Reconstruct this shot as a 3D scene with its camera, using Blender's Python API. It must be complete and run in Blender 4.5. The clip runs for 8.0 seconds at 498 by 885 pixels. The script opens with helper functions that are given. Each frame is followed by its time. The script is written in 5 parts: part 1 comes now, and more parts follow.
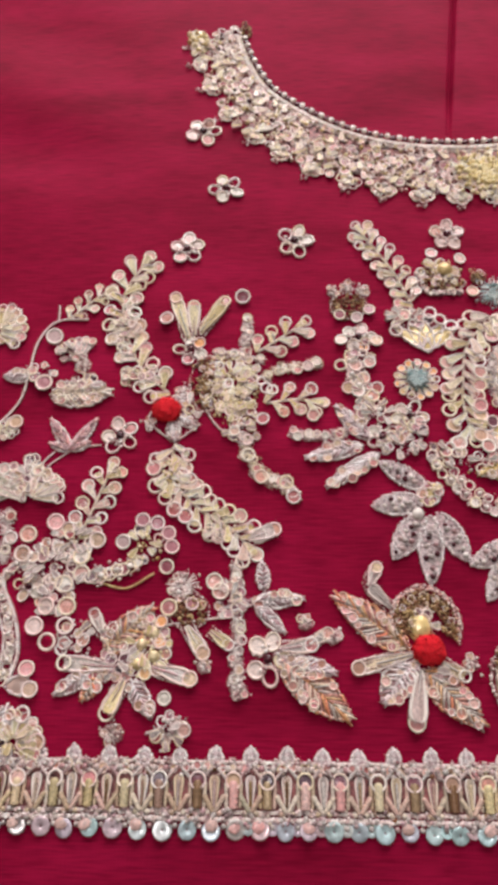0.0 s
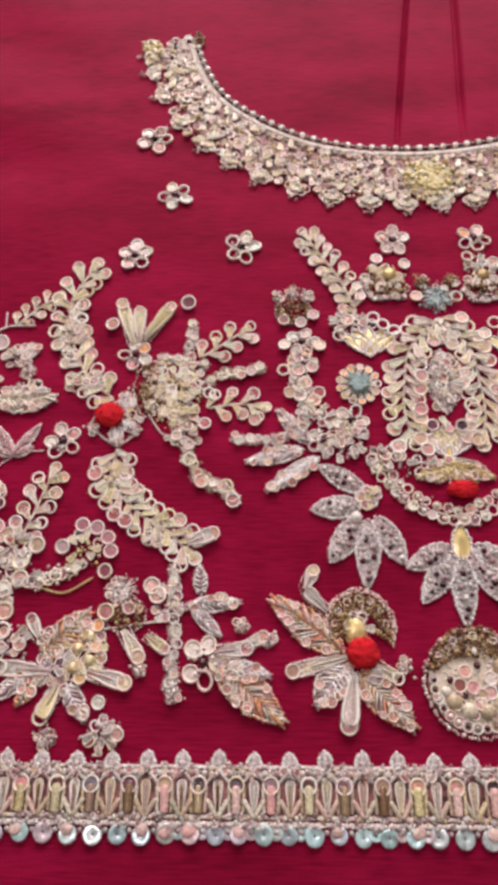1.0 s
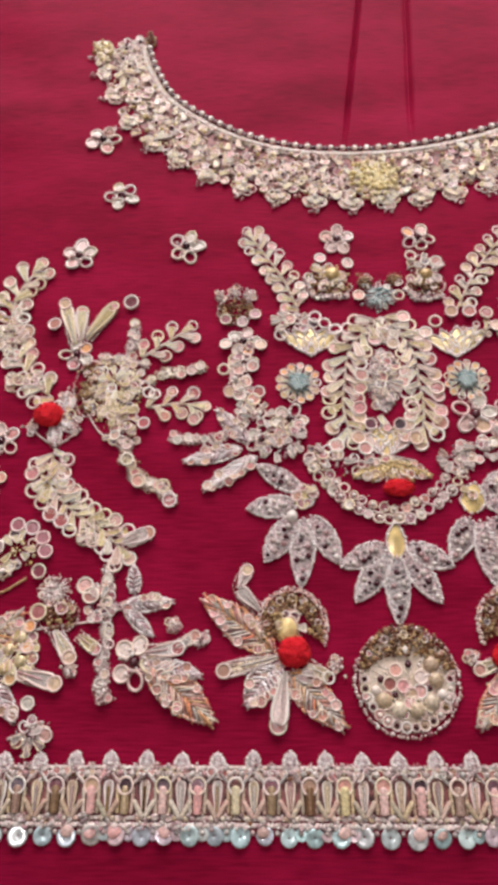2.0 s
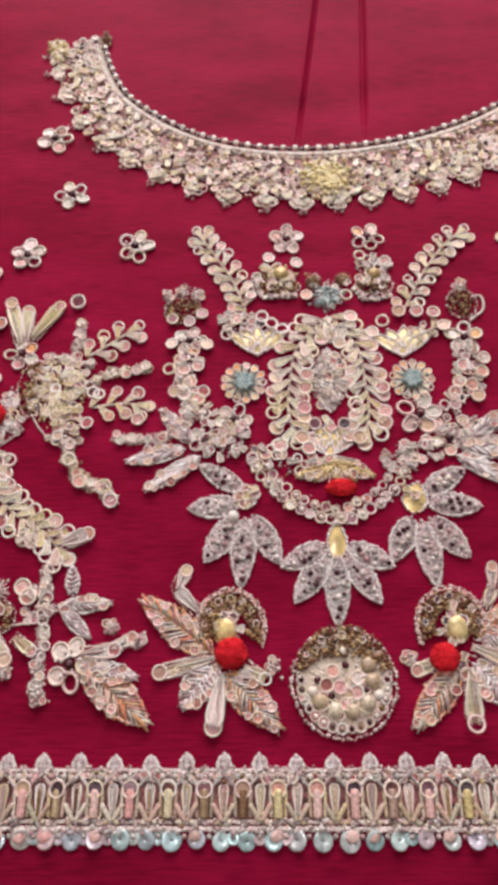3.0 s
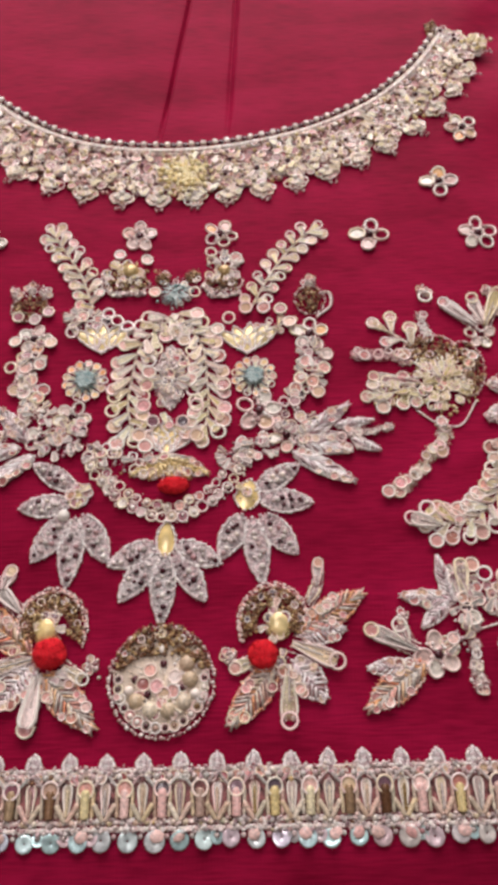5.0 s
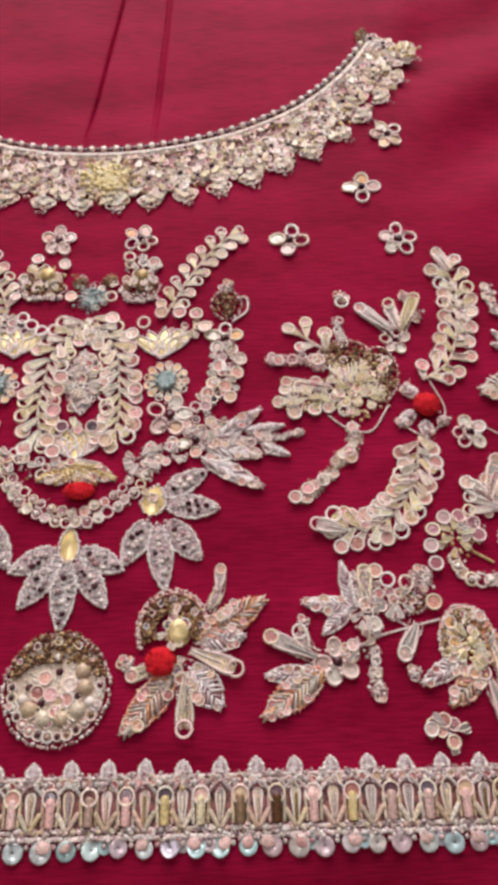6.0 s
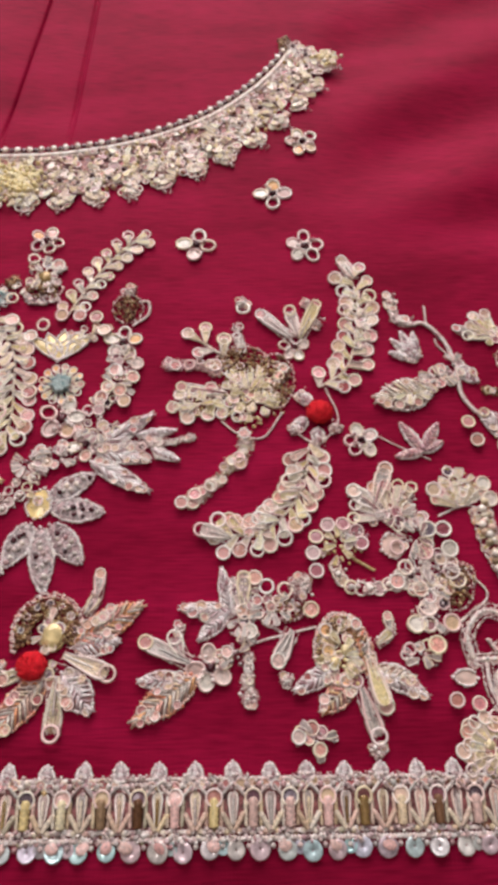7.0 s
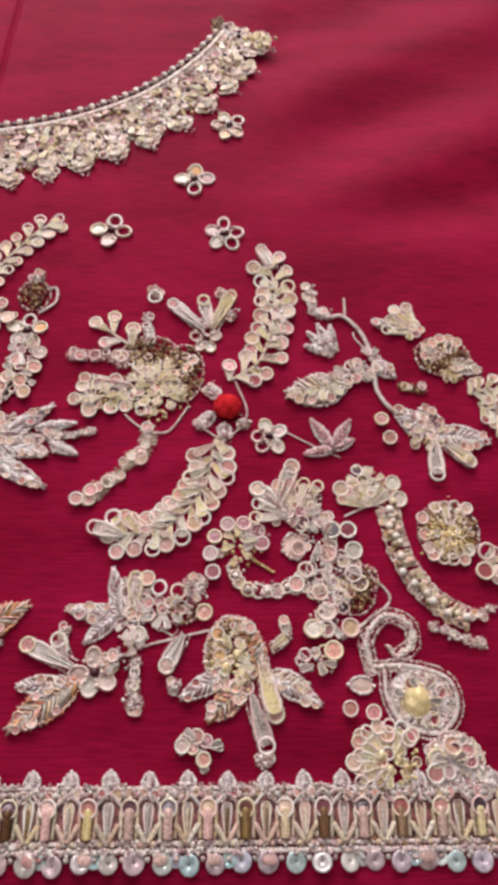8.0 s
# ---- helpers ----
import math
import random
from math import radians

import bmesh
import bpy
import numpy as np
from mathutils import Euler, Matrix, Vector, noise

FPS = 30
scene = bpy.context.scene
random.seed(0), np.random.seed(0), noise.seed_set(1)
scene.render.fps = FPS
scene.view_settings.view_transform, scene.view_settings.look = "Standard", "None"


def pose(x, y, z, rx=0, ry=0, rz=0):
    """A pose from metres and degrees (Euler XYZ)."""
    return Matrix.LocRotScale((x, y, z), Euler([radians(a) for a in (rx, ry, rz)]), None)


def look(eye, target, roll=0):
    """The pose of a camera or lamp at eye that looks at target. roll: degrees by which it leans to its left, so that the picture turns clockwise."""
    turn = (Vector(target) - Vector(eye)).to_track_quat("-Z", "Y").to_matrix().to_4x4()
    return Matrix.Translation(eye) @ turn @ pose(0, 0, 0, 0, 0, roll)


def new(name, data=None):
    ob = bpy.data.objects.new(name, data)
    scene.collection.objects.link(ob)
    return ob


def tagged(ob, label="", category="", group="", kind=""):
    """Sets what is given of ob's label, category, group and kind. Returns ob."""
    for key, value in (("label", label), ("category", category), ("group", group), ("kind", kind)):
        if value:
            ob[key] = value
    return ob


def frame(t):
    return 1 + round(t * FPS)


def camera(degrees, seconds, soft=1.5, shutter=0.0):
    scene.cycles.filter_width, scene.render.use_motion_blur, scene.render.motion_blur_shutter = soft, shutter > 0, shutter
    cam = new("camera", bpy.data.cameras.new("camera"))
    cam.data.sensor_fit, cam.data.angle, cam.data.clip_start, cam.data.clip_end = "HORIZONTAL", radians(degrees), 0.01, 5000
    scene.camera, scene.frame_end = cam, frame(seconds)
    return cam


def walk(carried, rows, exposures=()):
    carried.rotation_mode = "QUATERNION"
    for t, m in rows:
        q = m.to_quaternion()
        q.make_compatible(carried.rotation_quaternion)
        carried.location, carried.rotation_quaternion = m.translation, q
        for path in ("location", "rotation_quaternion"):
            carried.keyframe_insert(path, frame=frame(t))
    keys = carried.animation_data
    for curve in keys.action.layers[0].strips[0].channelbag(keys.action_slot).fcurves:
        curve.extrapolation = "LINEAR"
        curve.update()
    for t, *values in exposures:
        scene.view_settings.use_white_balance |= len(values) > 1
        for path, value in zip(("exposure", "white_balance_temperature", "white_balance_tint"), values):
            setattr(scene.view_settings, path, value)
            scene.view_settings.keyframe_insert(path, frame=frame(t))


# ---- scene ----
import collections

cam = camera(41.04, 8.0, soft=5.0)
PATH = [
    (0, (-0.08966, -0.09184, 0.23845), (-0.09874, 0.00116, 0.00000), -5.50),
    (0.5, (-0.07753, -0.09294, 0.23849), (-0.08679, 0.00188, 0.00000), -5.64),
    (1, (-0.06756, -0.09299, 0.23869), (-0.07617, 0.00284, 0.00000), -5.34),
    (1.5, (-0.05565, -0.09334, 0.23799), (-0.06395, 0.00254, -0.00000), -5.30),
    (3, (-0.02569, -0.09464, 0.23462), (-0.03081, 0.00191, 0.00000), -3.67),
    (3.5, (-0.01507, -0.09384, 0.23252), (-0.01964, 0.00197, 0.00000), -3.48),
    (4, (-0.00403, -0.09606, 0.23109), (-0.00720, -0.00047, 0.00000), -2.84),
    (4.5, (0.01388, -0.09539, 0.23242), (0.01256, -0.00044, -0.00000), -2.09),
    (6, (0.06126, -0.09614, 0.23060), (0.06491, 0.00098, -0.00000), 0.63),
    (6.5, (0.07983, -0.09562, 0.22973), (0.08500, 0.00225, 0.00000), 1.89),
    (7, (0.09912, -0.09582, 0.23163), (0.10601, 0.00253, 0.00000), 3.29),
    (7.5, (0.11802, -0.09642, 0.23060), (0.12722, 0.00137, 0.00000), 5.10),
    (8, (0.13149, -0.09211, 0.22348), (0.14121, 0.00066, 0.00000), 5.98),
]
walk(cam, [(t, look(eye, target, roll)) for t, eye, target, roll in PATH])

# ---- world and light ----
world = bpy.data.worlds.new("world")
scene.world = world
world.use_nodes = True
sky = world.node_tree.nodes.new("ShaderNodeTexSky")
sky.sky_type = "NISHITA"
sky.sun_disc = False
sky.sun_elevation, sky.sun_rotation = radians(35), radians(200)
world.node_tree.links.new(sky.outputs[0], world.node_tree.nodes["Background"].inputs[0])
world.node_tree.nodes["Background"].inputs[1].default_value = 0.1


def area_lamp(name, eye, target, width, height, watts, colour):
    data = bpy.data.lights.new(name, "AREA")
    data.shape, data.size, data.size_y, data.energy, data.color = "RECTANGLE", width, height, watts, colour
    ob = new(name, data)
    ob.matrix_world = look(eye, target)
    return ob


# Main light from beyond the cloth's top edge; the unseen window is assumed.
area_lamp("window_light", (0.0, 1.12, 0.72), (0.0, 0.0, 0.0), 1.3, 0.8, 38, (1.0, 0.93, 0.93))
# Unseen fill added overhead, to lift the cloth and give the beads highlights.
area_lamp("ceiling_light", (-0.25, 0.1, 1.62), (-0.2, 0.1, 0.0), 0.35, 0.35, 10.5, (1.0, 0.93, 0.93))
scene.view_settings.exposure = -0.70


# ---- materials ----
def material(name, rough=0.5, metal=0.0, coat=0.0):
    mat = bpy.data.materials.new(name)
    mat.use_nodes = True
    nodes, links = mat.node_tree.nodes, mat.node_tree.links
    bsdf = nodes["Principled BSDF"]
    bsdf.inputs["Roughness"].default_value = rough
    bsdf.inputs["Metallic"].default_value = metal
    bsdf.inputs["Coat Weight"].default_value = coat
    return mat, nodes, links, bsdf


def ramp_node(nodes, stops, constant=False):
    ramp = nodes.new("ShaderNodeValToRGB")
    if constant:
        ramp.color_ramp.interpolation = "CONSTANT"
    el = ramp.color_ramp.elements
    while len(el) < len(stops):
        el.new(0.5)
    for e, (at, colour) in zip(el, stops):
        e.position, e.color = at, (*colour, 1)
    return ramp


def varied(name, colours, rough=0.35, metal=0.0, coat=0.3, grain=1100.0, bump=0.25, island=False, rough_look=0.42):
    """A glossy material whose colour differs from piece to piece, with a fine thread grain that also colours in glints.
    """
    mat, nodes, links, bsdf = material(name, rough + 0.06, metal, coat * 0.25)
    if island:
        pick = nodes.new("ShaderNodeNewGeometry").outputs["Random Per Island"]
    else:
        pick = nodes.new("ShaderNodeObjectInfo").outputs["Random"]
    ramp = ramp_node(nodes, [(i / max(1, len(colours) - 1), c) for i, c in enumerate(colours)])
    links.new(pick, ramp.inputs[0])
    pos = nodes.new("ShaderNodeNewGeometry")
    tex = nodes.new("ShaderNodeTexNoise")
    tex.inputs["Scale"].default_value = grain
    tex.inputs["Detail"].default_value = 3
    links.new(pos.outputs["Position"], tex.inputs["Vector"])
    mix = nodes.new("ShaderNodeMix")
    mix.data_type, mix.blend_type = "RGBA", "MULTIPLY"
    mix.inputs["Factor"].default_value = rough_look
    # Bright end of the grain paints thread glints into the colour.
    grey = ramp_node(nodes, [(0.34, (0.16, 0.13, 0.13)), (0.5, (0.8, 0.78, 0.76)), (0.66, (1.35, 1.3, 1.26))])
    links.new(tex.outputs["Fac"], grey.inputs[0])
    links.new(ramp.outputs[0], mix.inputs["A"])
    links.new(grey.outputs[0], mix.inputs["B"])
    links.new(mix.outputs["Result"], bsdf.inputs["Base Color"])
    bmp = nodes.new("ShaderNodeBump")
    bmp.inputs["Strength"].default_value = bump
    bmp.inputs["Distance"].default_value = 0.0004
    links.new(tex.outputs["Fac"], bmp.inputs["Height"])
    links.new(bmp.outputs[0], bsdf.inputs["Normal"])
    return mat


def silk_material():
    """Crimson slub silk: fine weft streaks, cloudy patches coloured in for wrinkle mottling, soft sheen."""
    mat, nodes, links, bsdf = material("crimson_silk", 0.55)
    pos = nodes.new("ShaderNodeNewGeometry").outputs["Position"]

    def streaks(sx, sy, detail):
        mp = nodes.new("ShaderNodeMapping")
        mp.inputs["Scale"].default_value = (sx, sy, 1)
        tex = nodes.new("ShaderNodeTexNoise")
        tex.inputs["Scale"].default_value = 1.0
        tex.inputs["Detail"].default_value = detail
        links.new(pos, mp.inputs["Vector"])
        links.new(mp.outputs[0], tex.inputs["Vector"])
        return tex.outputs["Fac"]

    weft, warp, cloud = streaks(100, 1400, 5), streaks(1600, 90, 2), streaks(14, 46, 4)
    base = ramp_node(nodes, [(0.25, (0.190, 0.0040, 0.023)), (0.5, (0.275, 0.0060, 0.036)), (0.75, (0.360, 0.0084, 0.052))])
    links.new(cloud, base.inputs[0])
    thread = ramp_node(nodes, [(0.30, (0.40, 0.34, 0.36)), (0.54, (1.0, 1.0, 1.0)), (0.72, (1.35, 1.3, 1.3))])
    links.new(weft, thread.inputs[0])
    mix = nodes.new("ShaderNodeMix")
    mix.data_type, mix.blend_type = "RGBA", "MULTIPLY"
    mix.inputs["Factor"].default_value = 0.52
    links.new(base.outputs[0], mix.inputs["A"])
    links.new(thread.outputs[0], mix.inputs["B"])
    links.new(mix.outputs["Result"], bsdf.inputs["Base Color"])
    add = nodes.new("ShaderNodeMath")
    add.operation = "ADD"
    links.new(weft, add.inputs[0])
    links.new(warp, add.inputs[1])
    bmp = nodes.new("ShaderNodeBump")
    bmp.inputs["Strength"].default_value = 0.35
    bmp.inputs["Distance"].default_value = 0.0003
    links.new(add.outputs[0], bmp.inputs["Height"])
    links.new(bmp.outputs[0], bsdf.inputs["Normal"])
    bsdf.inputs["Specular IOR Level"].default_value = 0.055
    bsdf.inputs["Specular Tint"].default_value = (1.0, 0.10, 0.30, 1)
    bsdf.inputs["Sheen Weight"].default_value = 0.12
    bsdf.inputs["Sheen Roughness"].default_value = 0.35
    bsdf.inputs["Sheen Tint"].default_value = (1.0, 0.025, 0.20, 1)
    return mat


def plain(name, colour, rough=0.7):
    mat, nodes, links, bsdf = material(name, rough)
    tex = nodes.new("ShaderNodeTexNoise")
    tex.inputs["Scale"].default_value = 9
    ramp = ramp_node(nodes, [(0.3, tuple(c * 0.9 for c in colour)), (0.7, colour)])
    links.new(tex.outputs["Fac"], ramp.inputs[0])
    links.new(ramp.outputs[0], bsdf.inputs["Base Color"])
    return mat


CREAM, PINK, SILVER = (0.86, 0.70, 0.44), (0.84, 0.40, 0.38), (0.66, 0.60, 0.58)
GOLD, BROWN, DARK = (0.62, 0.42, 0.14), (0.22, 0.11, 0.05), (0.05, 0.02, 0.025)
MAUVE, WHITE, PALE = (0.60, 0.38, 0.42), (0.92, 0.86, 0.78), (0.90, 0.62, 0.56)
SILK = silk_material()
RIM = varied("sequin_rim", [(0.97, 0.87, 0.70), (0.96, 0.68, 0.64), (0.97, 0.93, 0.88), (0.93, 0.80, 0.54), (0.97, 0.79, 0.74), (0.95, 0.90, 0.80)], 0.2, 0.0, 0.6, rough_look=0.12)
FLOOR_MATS = {
    "pale": varied("sequin_pale", [(0.66, 0.28, 0.27), (0.72, 0.54, 0.34), (0.46, 0.11, 0.12), (0.78, 0.46, 0.40), (0.34, 0.05, 0.07), (0.62, 0.46, 0.32), (0.80, 0.54, 0.44)], 0.2, 0.0, 0.6, rough_look=0.2),
    "white": varied("sequin_white", [(0.84, 0.74, 0.66), (0.72, 0.48, 0.44), (0.90, 0.84, 0.74), (0.60, 0.54, 0.46)], 0.2, 0.0, 0.6, rough_look=0.3),
    "pink": varied("sequin_pink", [(0.74, 0.27, 0.29), (0.86, 0.50, 0.46), (0.78, 0.36, 0.28), (0.90, 0.66, 0.60)], 0.2, 0.0, 0.6, rough_look=0.4),
    "orange": varied("sequin_orange", [(0.90, 0.38, 0.14), (0.92, 0.54, 0.26), (0.88, 0.62, 0.30)], 0.2, 0.0, 0.6, rough_look=0.2),
    "dark": varied("sequin_dark", [DARK, (0.16, 0.12, 0.15), (0.25, 0.06, 0.08)], 0.15, 0.0, 0.6),
    "mauve": varied("sequin_mauve", [(0.52, 0.26, 0.28), (0.32, 0.08, 0.11), (0.70, 0.52, 0.50)], 0.2, 0.0, 0.6, rough_look=0.2),
}
PEARL_DISC = varied("pearl_disc", [(0.86, 0.90, 0.90), (0.50, 0.82, 0.82), (0.88, 0.64, 0.64), (0.80, 0.76, 0.90), (0.62, 0.88, 0.88), (0.90, 0.78, 0.72)], 0.14, 0.15, 0.8, 500, 0.08)
BAR = varied("gilt_bugle", [(0.88, 0.77, 0.44), (0.74, 0.57, 0.24), (0.90, 0.84, 0.62), (0.60, 0.47, 0.22), (0.90, 0.72, 0.50), (0.80, 0.74, 0.48)], 0.28, 0.05, 0.4, rough_look=0.4)
THREAD = {
    "silver": varied("silver_thread", [(0.97, 0.92, 0.89), (0.70, 0.50, 0.52), (0.97, 0.94, 0.92), (0.42, 0.22, 0.24), (0.96, 0.84, 0.81), (0.90, 0.86, 0.84)], 0.26, 0.08, 0.4, island=True, rough_look=0.2),
    "gold": varied("gilt_thread", [GOLD, (0.80, 0.64, 0.34), (0.70, 0.52, 0.24)], 0.3, 0.35, 0.3, island=True),
    "cream": varied("cream_thread", [CREAM, WHITE, (0.70, 0.54, 0.40)], 0.4, 0.1, 0.3, island=True, rough_look=0.25),
    "white": varied("white_thread", [WHITE, (0.90, 0.72, 0.67), (0.96, 0.92, 0.87), (0.66, 0.44, 0.42)], 0.35, 0.05, 0.3, island=True, rough_look=0.2),
    "orange": varied("orange_thread", [(0.86, 0.26, 0.16), (0.84, 0.46, 0.20), (0.80, 0.70, 0.54), (0.86, 0.38, 0.32), (0.74, 0.68, 0.60), (0.60, 0.52, 0.46)], 0.4, 0.1, 0.3, island=True),
    "pink": varied("pink_thread", [PINK, MAUVE, PALE], 0.4, 0.1, 0.3, island=True),
    "mauve": varied("mauve_thread", [MAUVE, SILVER, (0.70, 0.56, 0.56)], 0.35, 0.2, 0.3, island=True),
    "brown": varied("brown_thread", [BROWN, (0.40, 0.26, 0.10), (0.60, 0.46, 0.26), (0.12, 0.05, 0.03)], 0.3, 0.2, 0.3, island=True),
    "dark": varied("dark_thread", [(0.20, 0.14, 0.13), SILVER, (0.14, 0.06, 0.06)], 0.3, 0.2, 0.3, island=True),
    "teal": varied("teal_thread", [(0.22, 0.32, 0.32), (0.46, 0.50, 0.48), (0.36, 0.42, 0.40)], 0.3, 0.2, 0.3, island=True),
}
BEADS = {
    "silver": varied("silver_bead", [(0.44, 0.38, 0.36), (0.80, 0.74, 0.68), (0.50, 0.26, 0.27), (0.52, 0.50, 0.46), (0.72, 0.54, 0.50)], 0.2, 0.1, 0.5),
    "gold": varied("gilt_bead", [(0.68, 0.50, 0.22), (0.80, 0.68, 0.40), CREAM, (0.46, 0.30, 0.12), (0.76, 0.64, 0.46)], 0.2, 0.25, 0.5),
    "cream": varied("cream_bead", [(0.76, 0.60, 0.36), (0.88, 0.80, 0.68), (0.60, 0.46, 0.30), (0.80, 0.54, 0.46), (0.56, 0.52, 0.38)], 0.22, 0.05, 0.5),
    "pink": varied("pink_bead", [PINK, PALE, (0.70, 0.48, 0.42)], 0.22, 0.0, 0.5),
    "mauve": varied("mauve_bead", [MAUVE, PALE, SILVER, WHITE], 0.2, 0.15, 0.5),
    "brown": varied("brown_bead", [(0.14, 0.06, 0.03), (0.42, 0.28, 0.10), (0.66, 0.52, 0.32), (0.24, 0.12, 0.06), (0.70, 0.50, 0.42)], 0.2, 0.2, 0.5),
    "dark": varied("dark_bead_and_gap", [(0.05, 0.008, 0.014), (0.11, 0.02, 0.03)], 0.15, 0.0, 0.6),
    "teal": varied("teal_bead", [(0.20, 0.36, 0.36), (0.36, 0.50, 0.48)], 0.15, 0.1, 0.7),
    "pearl": varied("pearl_bead", [(0.95, 0.90, 0.84), (0.92, 0.80, 0.70)], 0.18, 0.0, 0.7, 300, 0.05),
}
HEAP = {
    "white": [(0.96, 0.92, 0.87), (0.86, 0.62, 0.58), (0.96, 0.92, 0.86), (0.44, 0.20, 0.21), (0.80, 0.70, 0.60), (0.28, 0.10, 0.11)],
    "blush": [(0.94, 0.62, 0.56), (0.96, 0.84, 0.78), (0.90, 0.50, 0.42), (0.96, 0.90, 0.84), (0.60, 0.28, 0.26)],
    "silver": [(0.40, 0.34, 0.33), (0.90, 0.85, 0.79), (0.52, 0.30, 0.33), (0.60, 0.54, 0.49), (0.16, 0.08, 0.09), (0.80, 0.70, 0.66)],
    "gold": [(0.74, 0.54, 0.20), (0.90, 0.78, 0.42), (0.38, 0.22, 0.08), (0.88, 0.76, 0.52), (0.78, 0.64, 0.28)],
    "yellow": [(0.90, 0.76, 0.38), (0.93, 0.84, 0.54), (0.82, 0.64, 0.26), (0.92, 0.80, 0.58)],
    "cream": [(0.78, 0.62, 0.36), (0.90, 0.83, 0.72), (0.56, 0.42, 0.26), (0.82, 0.54, 0.46), (0.46, 0.40, 0.24), (0.26, 0.14, 0.09)],
    "pink": [(0.80, 0.46, 0.40), PALE, (0.56, 0.32, 0.28), (0.90, 0.74, 0.66), (0.74, 0.50, 0.42)],
    "mauve": [(0.48, 0.26, 0.31), (0.82, 0.54, 0.48), (0.50, 0.46, 0.46), (0.90, 0.82, 0.76), (0.22, 0.08, 0.11), (0.74, 0.56, 0.52)],
    "brown": [(0.05, 0.015, 0.008), (0.22, 0.10, 0.03), (0.70, 0.50, 0.24), (0.09, 0.03, 0.015), (0.34, 0.16, 0.08), (0.12, 0.05, 0.02)],
    "teal": [(0.18, 0.30, 0.30), (0.42, 0.52, 0.50), (0.30, 0.36, 0.36)],
}
HEAP = {k: varied(k + "_beading", v, 0.22, 0.06, 0.5, island=True, rough_look=0.2) for k, v in HEAP.items()}
NET = varied("silver_net", [(0.66, 0.48, 0.50), (0.74, 0.62, 0.62), (0.58, 0.56, 0.55)], 0.28, 0.1, 0.4, 620, 0.5, rough_look=0.95)
EDGE = varied("white_edging", [WHITE, (0.98, 0.86, 0.82), (0.97, 0.95, 0.92), (0.80, 0.62, 0.62), (0.98, 0.94, 0.90)], 0.25, 0.0, 0.4, island=True, rough_look=0.1)
EDGE_ORANGE = varied("orange_edging", [(0.94, 0.32, 0.20), (0.95, 0.78, 0.70), (0.94, 0.46, 0.22), (0.95, 0.54, 0.44)], 0.25, 0.0, 0.4, island=True, rough_look=0.3)
STONE = varied("gilt_stone", [(0.92, 0.70, 0.30), (0.95, 0.78, 0.42)], 0.2, 0.1, 0.7, 200, 0.1)
STONE_PINK = varied("pale_pink_stone", [(0.76, 0.52, 0.44), (0.80, 0.62, 0.54)], 0.25, 0.0, 0.5, 200, 0.1)
RED = varied("red_wool", [(0.72, 0.004, 0.016), (0.80, 0.008, 0.022)], 0.85, 0.0, 0.0, 1800, 0.9)
BACKING = varied("pink_backing", [(0.40, 0.17, 0.17), (0.46, 0.24, 0.20)], 0.45, 0.1, 0.2, 600, 0.6, rough_look=0.95)
# Plum darkened so that the shade between raised pieces is in the colour.
BACKING_SHADE = varied("shaded_plum_backing", [(0.27, 0.08, 0.09), (0.32, 0.13, 0.12)], 0.45, 0.1, 0.2, 450, 0.6, rough_look=0.95)
# Grey of the unseen room shell, kept dark to limit bounced light.
SHELL_GREY, WOOD = plain("shell_grey", (0.42, 0.40, 0.38)), plain("table_wood", (0.28, 0.18, 0.10), 0.45)

# ---- setting ----
MM = 0.001


def mesh_of(name, bm, *mats, smooth=True):
    me = bpy.data.meshes.new(name)
    bm.to_mesh(me)
    bm.free()
    for mat in mats:
        me.materials.append(mat)
    if smooth:
        for p in me.polygons:
            p.use_smooth = True
    return me


def block(name, x0, x1, y0, y1, z0, z1, mat, label, category):
    bm = bmesh.new()
    bmesh.ops.create_cube(bm, size=1)
    for v in bm.verts:
        v.co = (x0 + (v.co.x + 0.5) * (x1 - x0), y0 + (v.co.y + 0.5) * (y1 - y0), z0 + (v.co.z + 0.5) * (z1 - z0))
    bmesh.ops.bevel(bm, geom=bm.edges[:], offset=0.003, segments=2, affect="EDGES")
    return tagged(new(name, mesh_of(name, bm, mat, smooth=False)), label, category, kind="structure")


def ridge(d, width):
    return math.exp(-(d / width) ** 2)


def tuck(d, slow, sharp):
    """A pressed fold: a slow fall on one side, a sharp rise on the other."""
    return math.exp(d / slow) if d < 0 else math.exp(-((d / sharp) ** 2))


def fade(v, a, b):
    k = min(1, max(0, (v - a) / (b - a)))
    return k * k * (3 - 2 * k)


def cloth_height(x, y):
    """Height of the silk in mm at x, y in mm: flat under the needlework, creased above it."""
    z = -0.35 + 0.3 * noise.noise((x * 0.02, y * 0.035, 0.0))
    top = fade(y, 140, 185)
    lean = x - (5.5 - (253 - y) * 0.132)
    z += top * ((-2.2 * tuck(lean, 9.0, 1.3) - 2.4 * ridge(lean - 0.3, 0.8)))
    lean = x - 24 - (y - 158) * 0.06
    z += top * ((-2.2 * tuck(lean, 13.0, 2.0) - 1.0 * ridge(lean - 0.3, 0.9)))
    lean = x - 150
    z += fade(y, 185, 240) * -1.6 * ridge(lean - (y - 200) * 0.4, 14)
    side = fade(x, 125, 185) * fade(y, 85, 130)
    z += side * 4.2 * (math.sin((y - 0.55 * x) * 0.085) - 1.0) * (0.6 + 0.4 * noise.noise((x * 0.01, y * 0.01, 4.0)))
    side = fade(-x, 125, 200) * fade(y, 110, 160)
    z += side * 1.6 * (math.sin((y + 0.4 * x) * 0.075) - 1.0)
    low = fade(-y, 131, 150)
